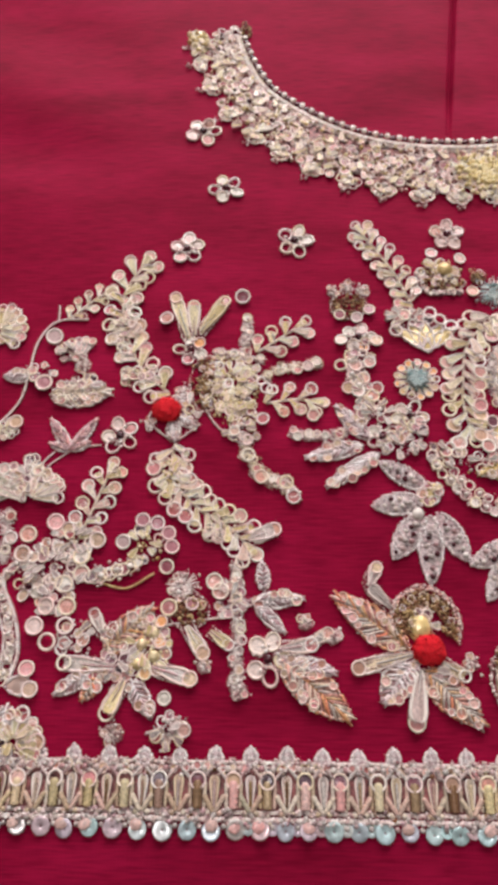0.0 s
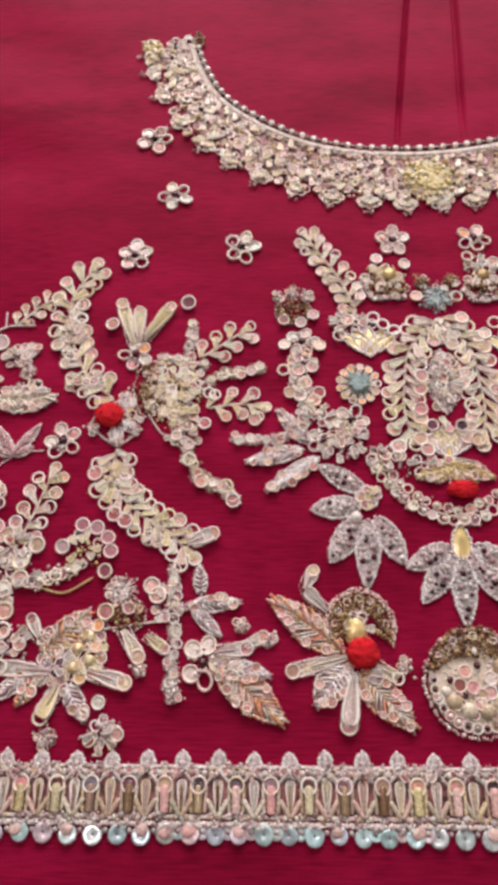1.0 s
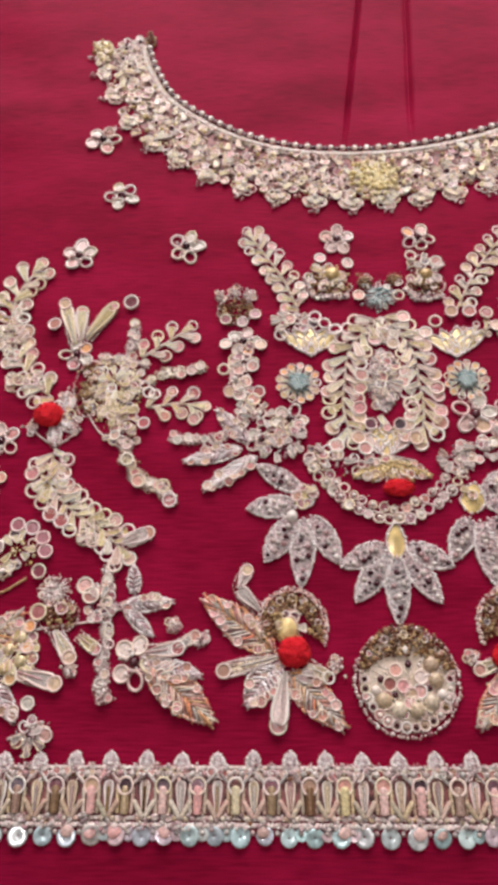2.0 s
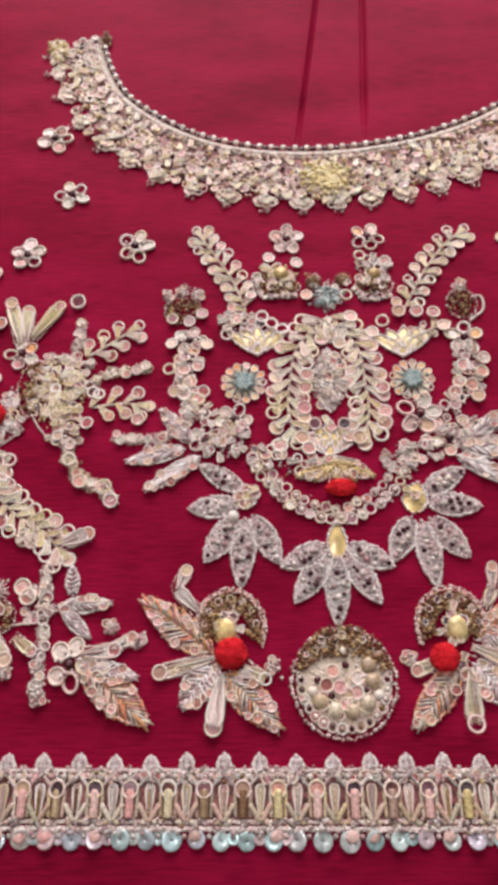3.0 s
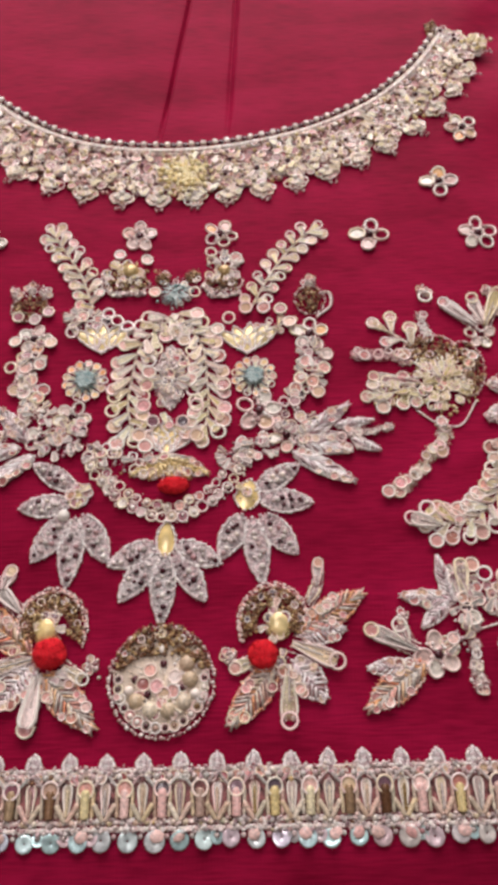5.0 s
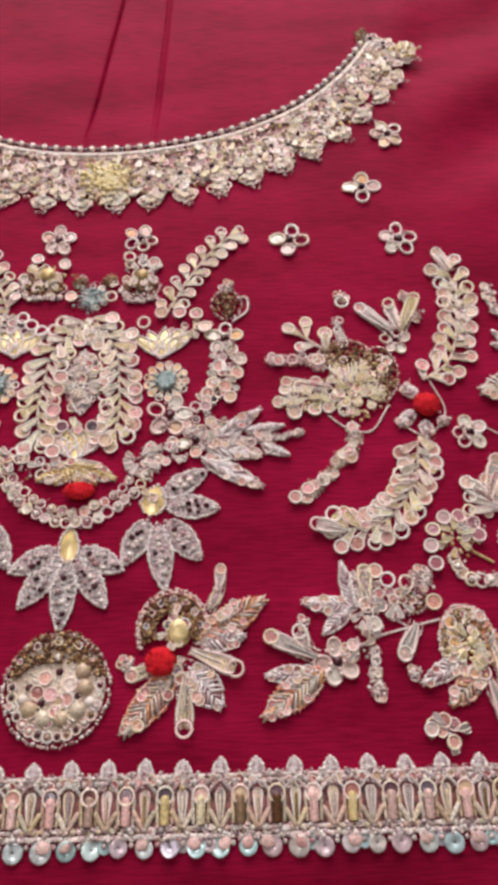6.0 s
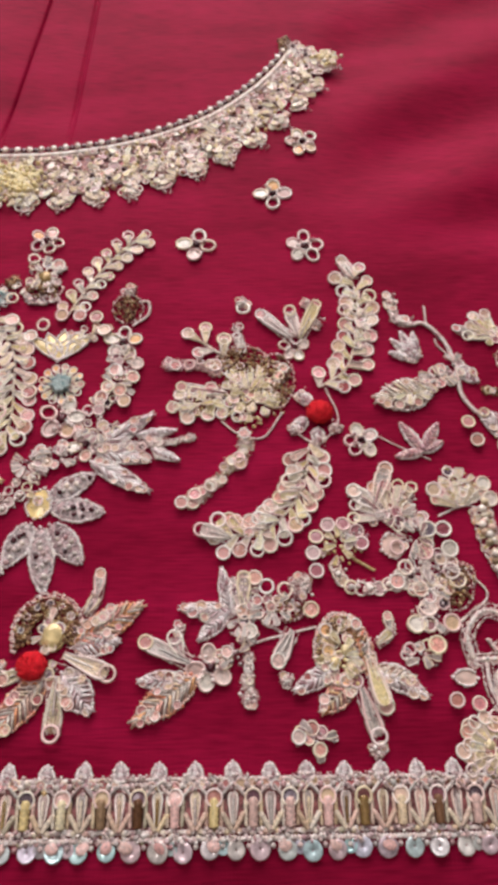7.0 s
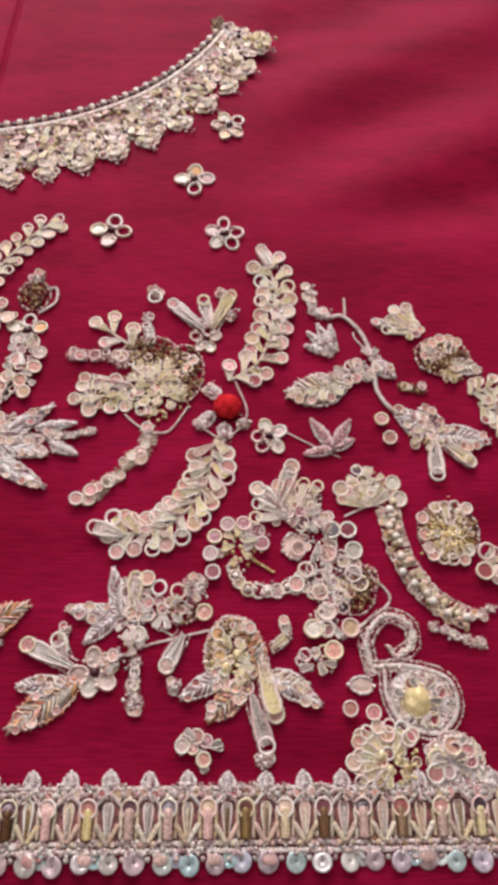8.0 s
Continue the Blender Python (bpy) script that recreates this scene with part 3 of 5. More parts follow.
def burr(m, pts, r, palette):
    """A tuft of stitches with beads at its heart and small rings about it."""
    tuft = "white" if palette == "silver" else palette
    for x, y in pts:
        piece("tuft", RND.choice(BURR[tuft]), m, x, y, 0.2, (r * 0.95, r * 0.95, max(1.0, r * 0.4)), RND.uniform(0, 6.28), 6)
        heap(m, [(x + RND.gauss(0, 0.4) * r, y + RND.gauss(0, 0.4) * r, RND.uniform(0.7, 1.6), RND.uniform(0.3, 0.75)) for _ in range(int(12 + r * 5))], tuft if tuft in HEAP else "silver")
        for k in range(3 if r < 4 else 6):
            a = RND.uniform(0, 6.28)
            sequin(m, x + 0.7 * r * math.cos(a), y + 0.7 * r * math.sin(a), RND.uniform(0.9, 1.5), "pale", 0.9)


def spiky(m, pts, w, palette):
    """A ragged run of small metallic tufts, rings and beads."""
    tuft = "white" if palette == "silver" else palette
    n = max(2, int(along(pts, 2)[1] / (w * 1.15)))
    spots = []
    for p, way in along(pts, n)[0]:
        x, y = p.x + RND.uniform(-0.3, 0.3) * w, p.y + RND.uniform(-0.3, 0.3) * w
        k = w * RND.uniform(0.75, 1.2)
        piece("tuft", RND.choice(BURR[tuft]), m, x, y, 0.2, (k, k, 0.9), RND.uniform(0, 6.28), 8)
        sequin(m, x + RND.uniform(-0.6, 0.6) * w, y + RND.uniform(-0.6, 0.6) * w, w * RND.uniform(0.5, 0.8), RND.choice(("pale", "white", "open")), 1.1)
        spots += [(x + RND.uniform(-0.9, 0.9) * w, y + RND.uniform(-0.9, 0.9) * w, RND.uniform(0.5, 1.2), RND.uniform(0.3, 0.7)) for _ in range(7)]
    heap(m, spots, tuft if tuft in HEAP else "silver")


def leaf_half(u, w):
    """Half width of a pointed leaf at u from base 0 to tip 1."""
    return 0.46 * w * math.sin(math.pi * u ** 0.85) ** 0.7 if 0 < u < 1 else 0.0


def leaf(m, pts, w, style):
    (x0, y0), (x1, y1) = pts
    d = math.hypot(x1 - x0, y1 - y0)
    turn = math.atan2(y1 - y0, x1 - x0)
    rnd = random.Random(int(abs(x0 * 31 + y0 * 17 + x1)))
    bm = bmesh.new()
    n = 12
    rows = []
    for i in range(n + 1):
        u = i / n
        h = max(0.04, leaf_half(u, w))
        rows.append([bm.verts.new((u * d, h * s, 0.15 + 0.6 * (1 - s * s) * math.sin(math.pi * u))) for s in (-1, -0.5, 0, 0.5, 1)])
    for a, b in zip(rows, rows[1:]):
        for k in range(4):
            bm.faces.new((a[k], b[k], b[k + 1], a[k + 1]))
    if style.startswith("stone"):
        mats = [STONE if style == "stone" else STONE_PINK, THREAD["gold"], EDGE]
    elif style.startswith("net"):
        mats = [NET, THREAD["silver"], EDGE]
    else:
        mats = [BACKING, THREAD[style.split("_")[1]], EDGE_ORANGE if "orange" in style else EDGE]

    def stitch(a, b, r0, r1, z0, z1):
        for f in sliver(bm, a, b, r0, r1, z0, z1):
            f.material_index = 1

    edge = max(9, int(d / 0.85))
    for s in (-1, 1):
        for i in range(edge + 1):
            u = i / edge
            h = leaf_half(u, w) * rnd.uniform(0.94, 1.1) + 0.1
            r = rnd.uniform(0.40, 0.72)
            base = [bm.verts.new((u * d + vx * r, s * h + vy * r, 0.5 + vz * r)) for vx, vy, vz in KNOT_VERTS]
            for f in KNOT_FACES:
                bm.faces.new([base[k] for k in f]).material_index = 2
    if style.startswith("net"):
        for i in range(1, 12):
            u = i / 12
            v = min(0.97, u + 0.16)
            for s in (-1, 1):
                stitch((u * d, s * 0.95 * leaf_half(u, w)), (v * d, -s * 0.95 * leaf_half(v, w)), 0.15, 0.15, 0.85, 0.85)
        # Tiny pale knots serve as small sequins and as glints on the net.
        for i in range(int(d * w / 7)):
            u = rnd.uniform(0.08, 0.94)
            h, r = rnd.uniform(-0.85, 0.85) * leaf_half(u, w), rnd.uniform(0.22, 0.5)
            base = [bm.verts.new((u * d + vx * r, h + vy * r, 0.75 + vz * r)) for vx, vy, vz in KNOT_VERTS]
            for f in KNOT_FACES:
                bm.faces.new([base[k] for k in f]).material_index = rnd.choice((1, 2))
    elif style.startswith("fern"):
        count = max(6, int(d / 1.6))
        for i in range(count):
            u = (i + 0.5) / count
            for s in (-1, 1):
                v = min(1.06, u + 0.16)
                h = leaf_half(min(0.95, u + 0.1), w) * rnd.uniform(0.75, 1.25)
                stitch((u * d * 0.95, 0.05 * s), (v * d, s * h), 0.5, 0.32, rnd.uniform(0.9, 1.6), 0.6)
        stitch((0, 0), (d * 0.95, 0), 0.3, 0.2, 1.35, 1.2)
    ob = own_piece("leaf", bm, m, mats, x0, y0, 0.1)
    ob.rotation_euler = (0, 0, turn)
    if style.startswith("fern") and w > 5:
        for k in range(int(d / 2.6)):
            u, s = rnd.uniform(0.1, 0.95), rnd.choice((-1, 1))
            q = new("sequin", SEQUIN["pink" if "orange" in style and u > 0.4 else "pale"])
            q.parent = ob
            r = rnd.uniform(1.2, 2.0)
            q.matrix_basis = Matrix.LocRotScale(Vector((u * d, s * leaf_half(u, w) * rnd.uniform(0.5, 0.95), 1.3)) * MM, Euler((rnd.uniform(-0.2, 0.2), rnd.uniform(-0.2, 0.2), 0)), (r * MM, r * MM, r * 0.7 * MM))
    if style == "net":
        spots = [(0.25, 0), (0.42, 0.32), (0.45, -0.34), (0.6, 0.05), (0.76, 0.1), (0.88, -0.02), (0.33, -0.1), (0.55, 0.42), (0.62, -0.4)]
        for u, s in spots:
            r = rnd.uniform(0.7, 1.25)
            q = new("bead", BEAD[rnd.choice(["silver", "dark", "pearl", "silver"])])
            q.parent = ob
            q.matrix_basis = Matrix.LocRotScale(Vector((u * d, s * w * 0.5 + rnd.uniform(-0.5, 0.5), 1.0)) * MM, None, (r * MM, r * MM, r * MM))
    return ob


def eye(m, pts, r):
    """A teal bead in a ring of orange and gilt loops."""
    x, y = pts[0]
    for k in range(13):
        a = math.tau * k / 13
        stitch_loop(m, x + 0.45 * r * math.cos(a), y + 0.45 * r * math.sin(a), x + 0.85 * r * math.cos(a), y + 0.85 * r * math.sin(a), r * 0.26, "gold", 0.7)
        sequin(m, x + 0.86 * r * math.cos(a), y + 0.86 * r * math.sin(a), r * 0.19, "orange" if k % 3 else "pale", 0.9)
    burr(m, [(x, y)], r * 0.75, "teal")
    heap(m, [(x + 0.4 * r * math.cos(a * 2.4) * math.sqrt(a / 30), y + 0.4 * r * math.sin(a * 2.4) * math.sqrt(a / 30), 2.0, r * 0.14) for a in range(30)], "teal")


def pom(m, pts, rx, ry):
    """A fuzzy wool pompom, pressed a little flat."""
    x, y = pts[0]
    bm = bmesh.new()
    bmesh.ops.create_icosphere(bm, subdivisions=4, radius=1)
    for v in bm.verts:
        k = 1 + 0.16 * noise.noise(v.co * 2.2 + Vector((x, y, 0))) + RND.uniform(-0.06, 0.06)
        v.co = Vector((v.co.x * rx * k, v.co.y * ry * k, max(-0.3, v.co.z) * 0.62 * ry * k + 1.0))
    for k in range(130):
        a, e = RND.uniform(0, 6.28), RND.uniform(0.05, 1.3)
        c = Vector((math.cos(a) * math.cos(e) * rx, math.sin(a) * math.cos(e) * ry, 0.62 * math.sin(e) * ry + 1.0))
        out = Vector((c.x, c.y, c.z - 0.8)).normalized() * 1.0
        side = out.orthogonal().normalized() * 0.2
        bm.faces.new([bm.verts.new(q) for q in (c - side, c + side, c + out)])
    return own_piece("pompom", bm, m, [RED], x, y, 1.0)


def hood(m, pts, rx, ry, palette="blush"):
    """An arched hood of dark seed beads inside a beaded outline."""
    x, y = pts[0]
    spots, rim = [], []
    for _ in range(460):
        a, q = RND.uniform(-0.12, 1.12) * math.pi, RND.uniform(0.5, 0.98)
        spots.append((x + q * rx * math.cos(a), y + q * ry * math.sin(a), RND.uniform(0.5, 1.3), RND.uniform(0.35, 0.75)))
    for k in range(60):
        a = (-0.14 + 1.28 * k / 59) * math.pi
        for q in (1.0, 1.08):
            rim.append((x + q * rx * math.cos(a) + RND.uniform(-0.3, 0.3), y + q * ry * math.sin(a) + RND.uniform(-0.3, 0.3), 0.8, RND.uniform(0.36, 0.66)))
    heap(m, spots, "brown")
    heap(m, rim, palette)
    for k in range(7):
        a = (0.05 + 0.15 * k) * math.pi
        sequin(m, x + 0.8 * rx * math.cos(a), y + 0.8 * ry * math.sin(a), RND.uniform(1.0, 1.5), RND.choice(("dark", "open", "mauve")), 1.3)


def rays(m, pts, reach, n, spread):
    """Thin pale straight stitches that spread from a point."""
    (x, y), (tx, ty) = pts
    mid = math.atan2(ty - y, tx - x)
    for k in range(n):
        a, q = mid + spread * (k / (n - 1) - 0.5), reach * RND.uniform(0.7, 1.0)
        bugle(m, x, y, x + q * math.cos(a), y + q * math.sin(a), 0.7, RND.choice(("silver", "cream")), 1.2)


def stone(m, pts, rx, ry):
    """An oval gilt stone in a corded setting."""
    x, y = pts[0]
    piece("stone", STONE_MESH, m, x, y, 1.0, (rx, ry, 1.8), 0, 3)
    cord(m, [(x + rx * 1.1 * math.cos(a), y + ry * 1.1 * math.sin(a)) for a in [math.tau * k / 8 for k in range(9)]], 1.2, "gold")


def disc(m, pts, r, palette):
    """A low padded round of stitched thread."""
    x, y = pts[0]
    bm = bmesh.new()
    bmesh.ops.create_cone(bm, cap_ends=True, segments=40, radius1=r, radius2=r * 0.9, depth=0.7, matrix=Matrix.Translation((0, 0, 0.3)))
    n = int(r * 9)
    for k in range(n):
        a, q = RND.uniform(0, 6.28), r * math.sqrt(RND.random()) * 0.95
        b = a + RND.uniform(-0.3, 0.3)
        sliver(bm, (q * math.cos(a), q * math.sin(a)), (q * math.cos(a) + 2.2 * math.cos(b), q * math.sin(a) + 2.2 * math.sin(b)), 0.24, 0.15, 0.75, 0.7)
    return own_piece("padding", bm, m, [THREAD[palette]], x, y)


def arch(m, pts, r, s, palette):
    """A crescent of dark gilt beads over the top of a round."""
    x, y = pts[0]
    spots = []
    for k in range(420):
        a = RND.uniform(0.08, 0.92) * math.pi
        q = r + RND.uniform(-1, 0.4) * s * math.sin(a)
        spots.append((x + q * math.cos(a), y + q * math.sin(a), RND.uniform(0.9, 1.9), RND.uniform(0.4, 0.8)))
    heap(m, spots, palette)


bm = bmesh.new()
bmesh.ops.create_icosphere(bm, subdivisions=2, radius=1)
STONE_MESH = mesh_of("stone", bm, STONE, smooth=False)


# ---- neckline border ----
def neckline_border():
    m = motif("neckline_border", "curved neckline border of cream and pink beadwork edged with pearls", "neckline trim")
    inner = [(-101.5, 222), (-96.5, 205), (-87, 186), (-70, 171), (-52, 160), (-33, 153.5), (-12, 150.5), (10, 150.5), (30, 153), (53, 158.6), (73, 166.8), (91.5, 177.8), (107.5, 192.6), (119.5, 207.6), (126.5, 219.5)]
    mid, run = along(inner, 60)

    def at(s, d):
        """The place s mm along the inner edge and d mm out from it."""
        k = min(59.999, max(0, s / run * 60))
        i = int(k)
        (p, w), (q, _) = mid[i], mid[i + 1]
        return p.lerp(q, k - i) + Vector((w.y, -w.x, 0)) * d, w

    for off, wide, palette in ((3.8, 1.1, "cream"), (5.4, 2.4, "white"), (7.0, 1.3, "white")):
        cord(m, [tuple(at(run * k / 16, off)[0].xy) for k in range(17)], wide, palette)
    n = int(run / 5.4)
    for k in range(n):
        p, w = at(run * (k + 0.5) / n, 1.5)
        piece("pearl", BEAD["pearl"], m, p.x, p.y, 1.1, (1.5, 1.5, 1.0))
        # Dark maroon beads added to stand in for the dark gaps between pearls.
        p, w = at(run * (k + 1) / n, 1.7)
        piece("bead", BEAD["dark"], m, p.x, p.y, 0.6, (1.6, 1.5, 0.8))

    def depth(s):
        return 30 + 8 * math.sin(math.pi * s / run)

    drops = int(run / 13.0)
    for k in range(drops + 1):
        s = run * k / drops
        d = depth(s)
        p, w = at(s, d - 6.5)
        a0 = math.atan2(-w.x, w.y)
        for j in range(5):
            a = a0 + (j - 2) * 0.62 + RND.uniform(-0.2, 0.2)
            q = (p.x + 4.2 * math.cos(a), p.y + 4.2 * math.sin(a))
            stitch_loop(m, p.x, p.y, q[0], q[1], 2.8, "cream" if j % 2 else "gold", 1.2)
            sequin(m, q[0], q[1], 2.1, "pink" if RND.random() < 0.15 else "pale", 0.5)
        piece("bead", BEAD["pearl"], m, p.x, p.y, 1.6, (1.4, 1.4, 1.2))
        q, _ = at(s, d + 1.0)
        heap(m, [(q.x + RND.uniform(-2.2, 2.2), q.y + RND.uniform(-1.2, 1.6), 0.7, RND.uniform(0.4, 0.75)) for _ in range(7)], "white")
        q, _ = at(s + run / drops * 0.5, d - 14)
        blossom(m, [(q.x, q.y)], 5.0, 5)
        q, _ = at(s, d - 17)
        blossom(m, [(q.x, q.y)], 6.4, 5)
    rows = [(7.2, 3.4), (9.6, 3.4), (13.8, 3.2), (16.5, 3.2), (19.2, 3.2), (22.0, 3.3), (24.8, 3.4), (27.5, 3.6), (30.0, 4.0)]
    spots = collections.defaultdict(list)
    for d0, gap in rows:
        for k in range(int(run / gap)):
            s = (k + RND.uniform(0.1, 0.9)) * gap
            d = d0 + RND.uniform(-1.1, 1.1)
            if d > depth(s) - 4:
                continue
            p, w = at(s, d)
            roll = RND.random()
            if roll < 0.3:
                sequin(m, p.x, p.y, RND.uniform(1.8, 2.6), RND.choice(["pale", "pale", "pale", "mauve", "pink"]), 1.0)
            elif roll < 0.5:
                a = math.atan2(-w.x, w.y) + RND.choice((-0.7, 0.7)) + RND.uniform(-0.3, 0.3)
                stitch_loop(m, p.x, p.y, p.x + 5.0 * math.cos(a), p.y + 5.0 * math.sin(a), 2.9, RND.choice(["gold", "gold", "cream"]), RND.uniform(0.9, 1.6))
            for _ in range(2):
                palette = RND.choice(["cream", "mauve", "gold", "pink", "gold", "cream", "pink", "brown"])
                spots[palette].append((p.x + RND.uniform(-1.5, 1.5), p.y + RND.uniform(-1.5, 1.5), RND.uniform(0.4, 1.4), RND.uniform(0.55, 1.15)))
    for palette, group in spots.items():
        heap(m, group, palette)
    # Strip under the beadwork, its dark colour standing for shade in the gaps.
    under = bmesh.new()
    edges = [(at(run * k / 90, 3)[0], at(run * k / 90, depth(run * k / 90) - 9 + 1.5 * math.sin(k))[0]) for k in range(91)]
    rows = [[under.verts.new((a.lerp(b, q / 4).x, a.lerp(b, q / 4).y, 0.25)) for q in range(5)] for a, b in edges]
    for a, b in zip(rows, rows[1:]):
        for q in range(4):
            under.faces.new((a[q], a[q + 1], b[q + 1], b[q]))
    own_piece("backing", under, m, [BACKING_SHADE], 0.0, 0.0)
    p, _ = at(run * 0.487, 21)
    for k in range(13):
        a = math.tau * k / 13
        q = RND.uniform(8, 11.5)
        stitch_loop(m, p.x + 4 * math.cos(a), p.y + 4 * math.sin(a), p.x + q * math.cos(a), p.y + q * math.sin(a), 3.6, "gold", 1.6)
    heap(m, [(p.x + RND.gauss(0, 4.4), p.y + RND.gauss(0, 4.2), RND.uniform(1.6, 3.0), RND.uniform(0.7, 1.35)) for _ in range(260)], "yellow")
    for s, dd in ((0.0, 6), (0.0, 13), (run, 6), (run, 13)):
        p, _ = at(s, dd)
        blossom(m, [(p.x, p.y + 3)], 5.5, 5)
    for s in (0.0, run):
        p, _ = at(s, 25)
        for k in range(9):
            a = math.tau * k / 9
            stitch_loop(m, p.x, p.y + 3, p.x + 5.5 * math.cos(a), p.y + 3 + 6 * math.sin(a), 2.6, "gold", 1.4)
        heap(m, [(p.x + RND.gauss(0, 2.4), p.y + 3 + RND.gauss(0, 2.6), 1.8, RND.uniform(0.8, 1.5)) for _ in range(30)], "gold")
        p, _ = at(s, 1)
        cluster(m, [(p.x, p.y + 3)], 3, 6, "brown")


# ---- hem band ----
def hem_band():
    m = motif("hem_band", "straight silver and cream beaded band with pearl sequin fringe", "embroidered band")
    x0, x1, step = -284.0, 340.0, 11.55
    y = -106.0
    first = -155.0 - step * 11
    # Strip whose dark colour puts shade between the upright bars.
    strip = bmesh.new()
    bmesh.ops.create_grid(strip, x_segments=150, y_segments=5, size=0.5)
    for v in strip.verts:
        v.co = Vector((v.co.x * (x1 - x0), v.co.y * 13.0, 0.25 + 0.12 * noise.noise(Vector((v.co.x * 900, v.co.y * 9, 2)))))
    own_piece("backing", strip, m, [BACKING_SHADE], 0.5 * (x0 + x1), y - 10.5)
    for off, wide, palette in ((-3.4, 1.3, "white"), (-4.9, 0.9, "silver"), (-17.7, 1.5, "white"), (-19.6, 1.9, "white")):
        cord(m, [(x0 + (x1 - x0) * k / 10, y + off) for k in range(11)], wide, palette)
    n = int((x1 - x0) / step)
    for k in range(n):
        cx = first + step * (k + 1)
        if cx > x1:
            break
        leaf(m, [(cx, y - 4.6), (cx + RND.uniform(-0.4, 0.4), y + RND.uniform(0.6, 1.4))], 4.4, "net_small")
        stitch_loop(m, cx, y - 17, cx, y - 7.0, 3.4, RND.choice(["silver", "cream"]), 0.7)
        bugle(m, cx, y - 16, cx, y - 8.5, 1.1, RND.choice(["brown", "silver", "cream"]), 1.8)
        h = cx + step * 0.5 + RND.uniform(-0.5, 0.5)
        bugle(m, h, y - 16.8, h, y - 8.5, 3.3, RND.choice(["brown", "brown", "gold", "pink", "gold"]), 1.2)
        sequin(m, h, y - 8.6, 2.8, "pale" if RND.random() < 0.6 else "dark", 1.3)
        for s in (-1, 1):
            bugle(m, h + s * 2.5, y - 9.0, h + s * 2.2, y - 16.5, 1.3, "cream", 1.0)
            bugle(m, cx + s * 0.3, y - 17.5, cx + s * 3.4, y - 12.6, 1.9, "cream", 1.3)
            bugle(m, cx + s * 0.8, y - 5.0, cx + s * 3.6, y - 8.0, 1.2, "silver", 1.2)
            piece("bead", BEAD["silver"], m, h + s * 1.9, y - 5.2, 0.9, (1.1, 1.1, 1.0))
            piece("bead", BEAD["cream"], m, cx + s * 1.8, y - 17.8, 0.9, (1.0, 1.0, 0.9))
    spots = collections.defaultdict(list)
    for k in range(int((x1 - x0) * 1.2)):
        palette = RND.choice(["silver", "cream", "mauve", "silver", "brown"])
        spots[palette].append((RND.uniform(x0, x1), y - RND.choice([RND.uniform(3.6, 7.2), RND.uniform(17, 20.5)]), 0.7, RND.uniform(0.5, 1.0)))
    for k in range(int((x1 - x0) * 1.1)):
        spots["silver"].append((RND.uniform(x0, x1), y - RND.uniform(2.6, 6.4), 1.0, RND.uniform(0.4, 0.8)))
        spots["silver"].append((RND.uniform(x0, x1), y - RND.uniform(16.8, 20.8), 1.0, RND.uniform(0.5, 1.05)))
    for k in range(int((x1 - x0) * 1.7)):
        spots["white"].append((RND.uniform(x0, x1), y - 2.2 - RND.uniform(0, 5.4) * RND.random(), RND.uniform(0.5, 1.4), RND.uniform(0.3, 0.62)))
        spots["white"].append((RND.uniform(x0, x1), y - RND.uniform(16.6, 20.6), RND.uniform(0.9, 1.6), RND.uniform(0.3, 0.62)))
    for palette, group in spots.items():
        heap(m, group, palette)
    for k in range(int((x1 - x0) / 3.85)):
        sequin(m, x0 + 3.85 * k + RND.uniform(-0.5, 0.5), y - 5.0 + RND.uniform(-0.7, 0.7), RND.uniform(1.3, 1.9), "pale", 1.0)
    gap = 7.75
    for k in range(int((x1 - x0) / gap)):
        cx = x0 + gap * (k + 0.5) + RND.uniform(-0.4, 0.4)
        r = RND.uniform(2.7, 3.25)
        piece("disc", DISC, m, cx, y - 22.7 + RND.uniform(-0.4, 0.5), 0.5, (r, r, r), RND.uniform(-0.5, 0.5), 14)
        piece("bead", BEAD["silver"], m, cx + gap * 0.5, y - 21.6, 0.7, (0.9, 0.9, 0.8))
        if RND.random() < 0.4:
            piece("bead", BEAD["pink"], m, cx + RND.uniform(-1.6, 1.6), y - 21.5, 1.2, (r * 0.75, r * 0.62, 0.5), RND.uniform(-0.6, 0.6), 8)
        if RND.random() < 0.35:
            piece("disc", DISC, m, cx + gap * 0.5, y - 22.0, 0.3, (2.1, 2.1, 2.1), 0, 16)
    m.location.y -= 1.3 * MM
    m.rotation_euler = (0, 0, -0.004)


neckline_border()
hem_band()

# ---- motifs, in mm on the cloth ----
m = motif("wreath_motif", "large central wreath of cream sequin sprays and silver petals", "embroidered motif", "")
twig(m, [(-32.1, 61.7), (-37.7, 76.7), (-46.8, 91.8), (-52.1, 100.6)], "both", 8, 5.5)
twig(m, [(33.6, 60.2), (42.0, 76.2), (52.5, 90.9), (61.6, 99.3)], "both", 8, 5.4)
blossom(m, [(-14.0, 96.8)], 8.1, 5)
blossom(m, [(21.0, 97.2)], 7.3, 5)
cluster(m, [(-18.8, 77.3)], 9.0, 7.2, "gold")
cluster(m, [(-18.8, 72.0)], 8.9, 3.2, "brown")
cluster(m, [(22.5, 78.4)], 7.5, 8.9, "mauve")
cluster(m, [(22.1, 72.0)], 7.1, 3.2, "brown")
spiky(m, [(-28.3, 76.5), (-24.2, 67.8), (-11.8, 67.5)], 1.4, "mauve")
spiky(m, [(13.7, 71.1), (18.2, 65.7), (28.8, 66.5)], 1.4, "mauve")
ring(m, [(-21.8, 86.6), (-10.2, 83.7), (16.8, 86.9), (27.4, 83.8), (-6.5, 67.4), (10.0, 67.0)], 2.6, "pale")
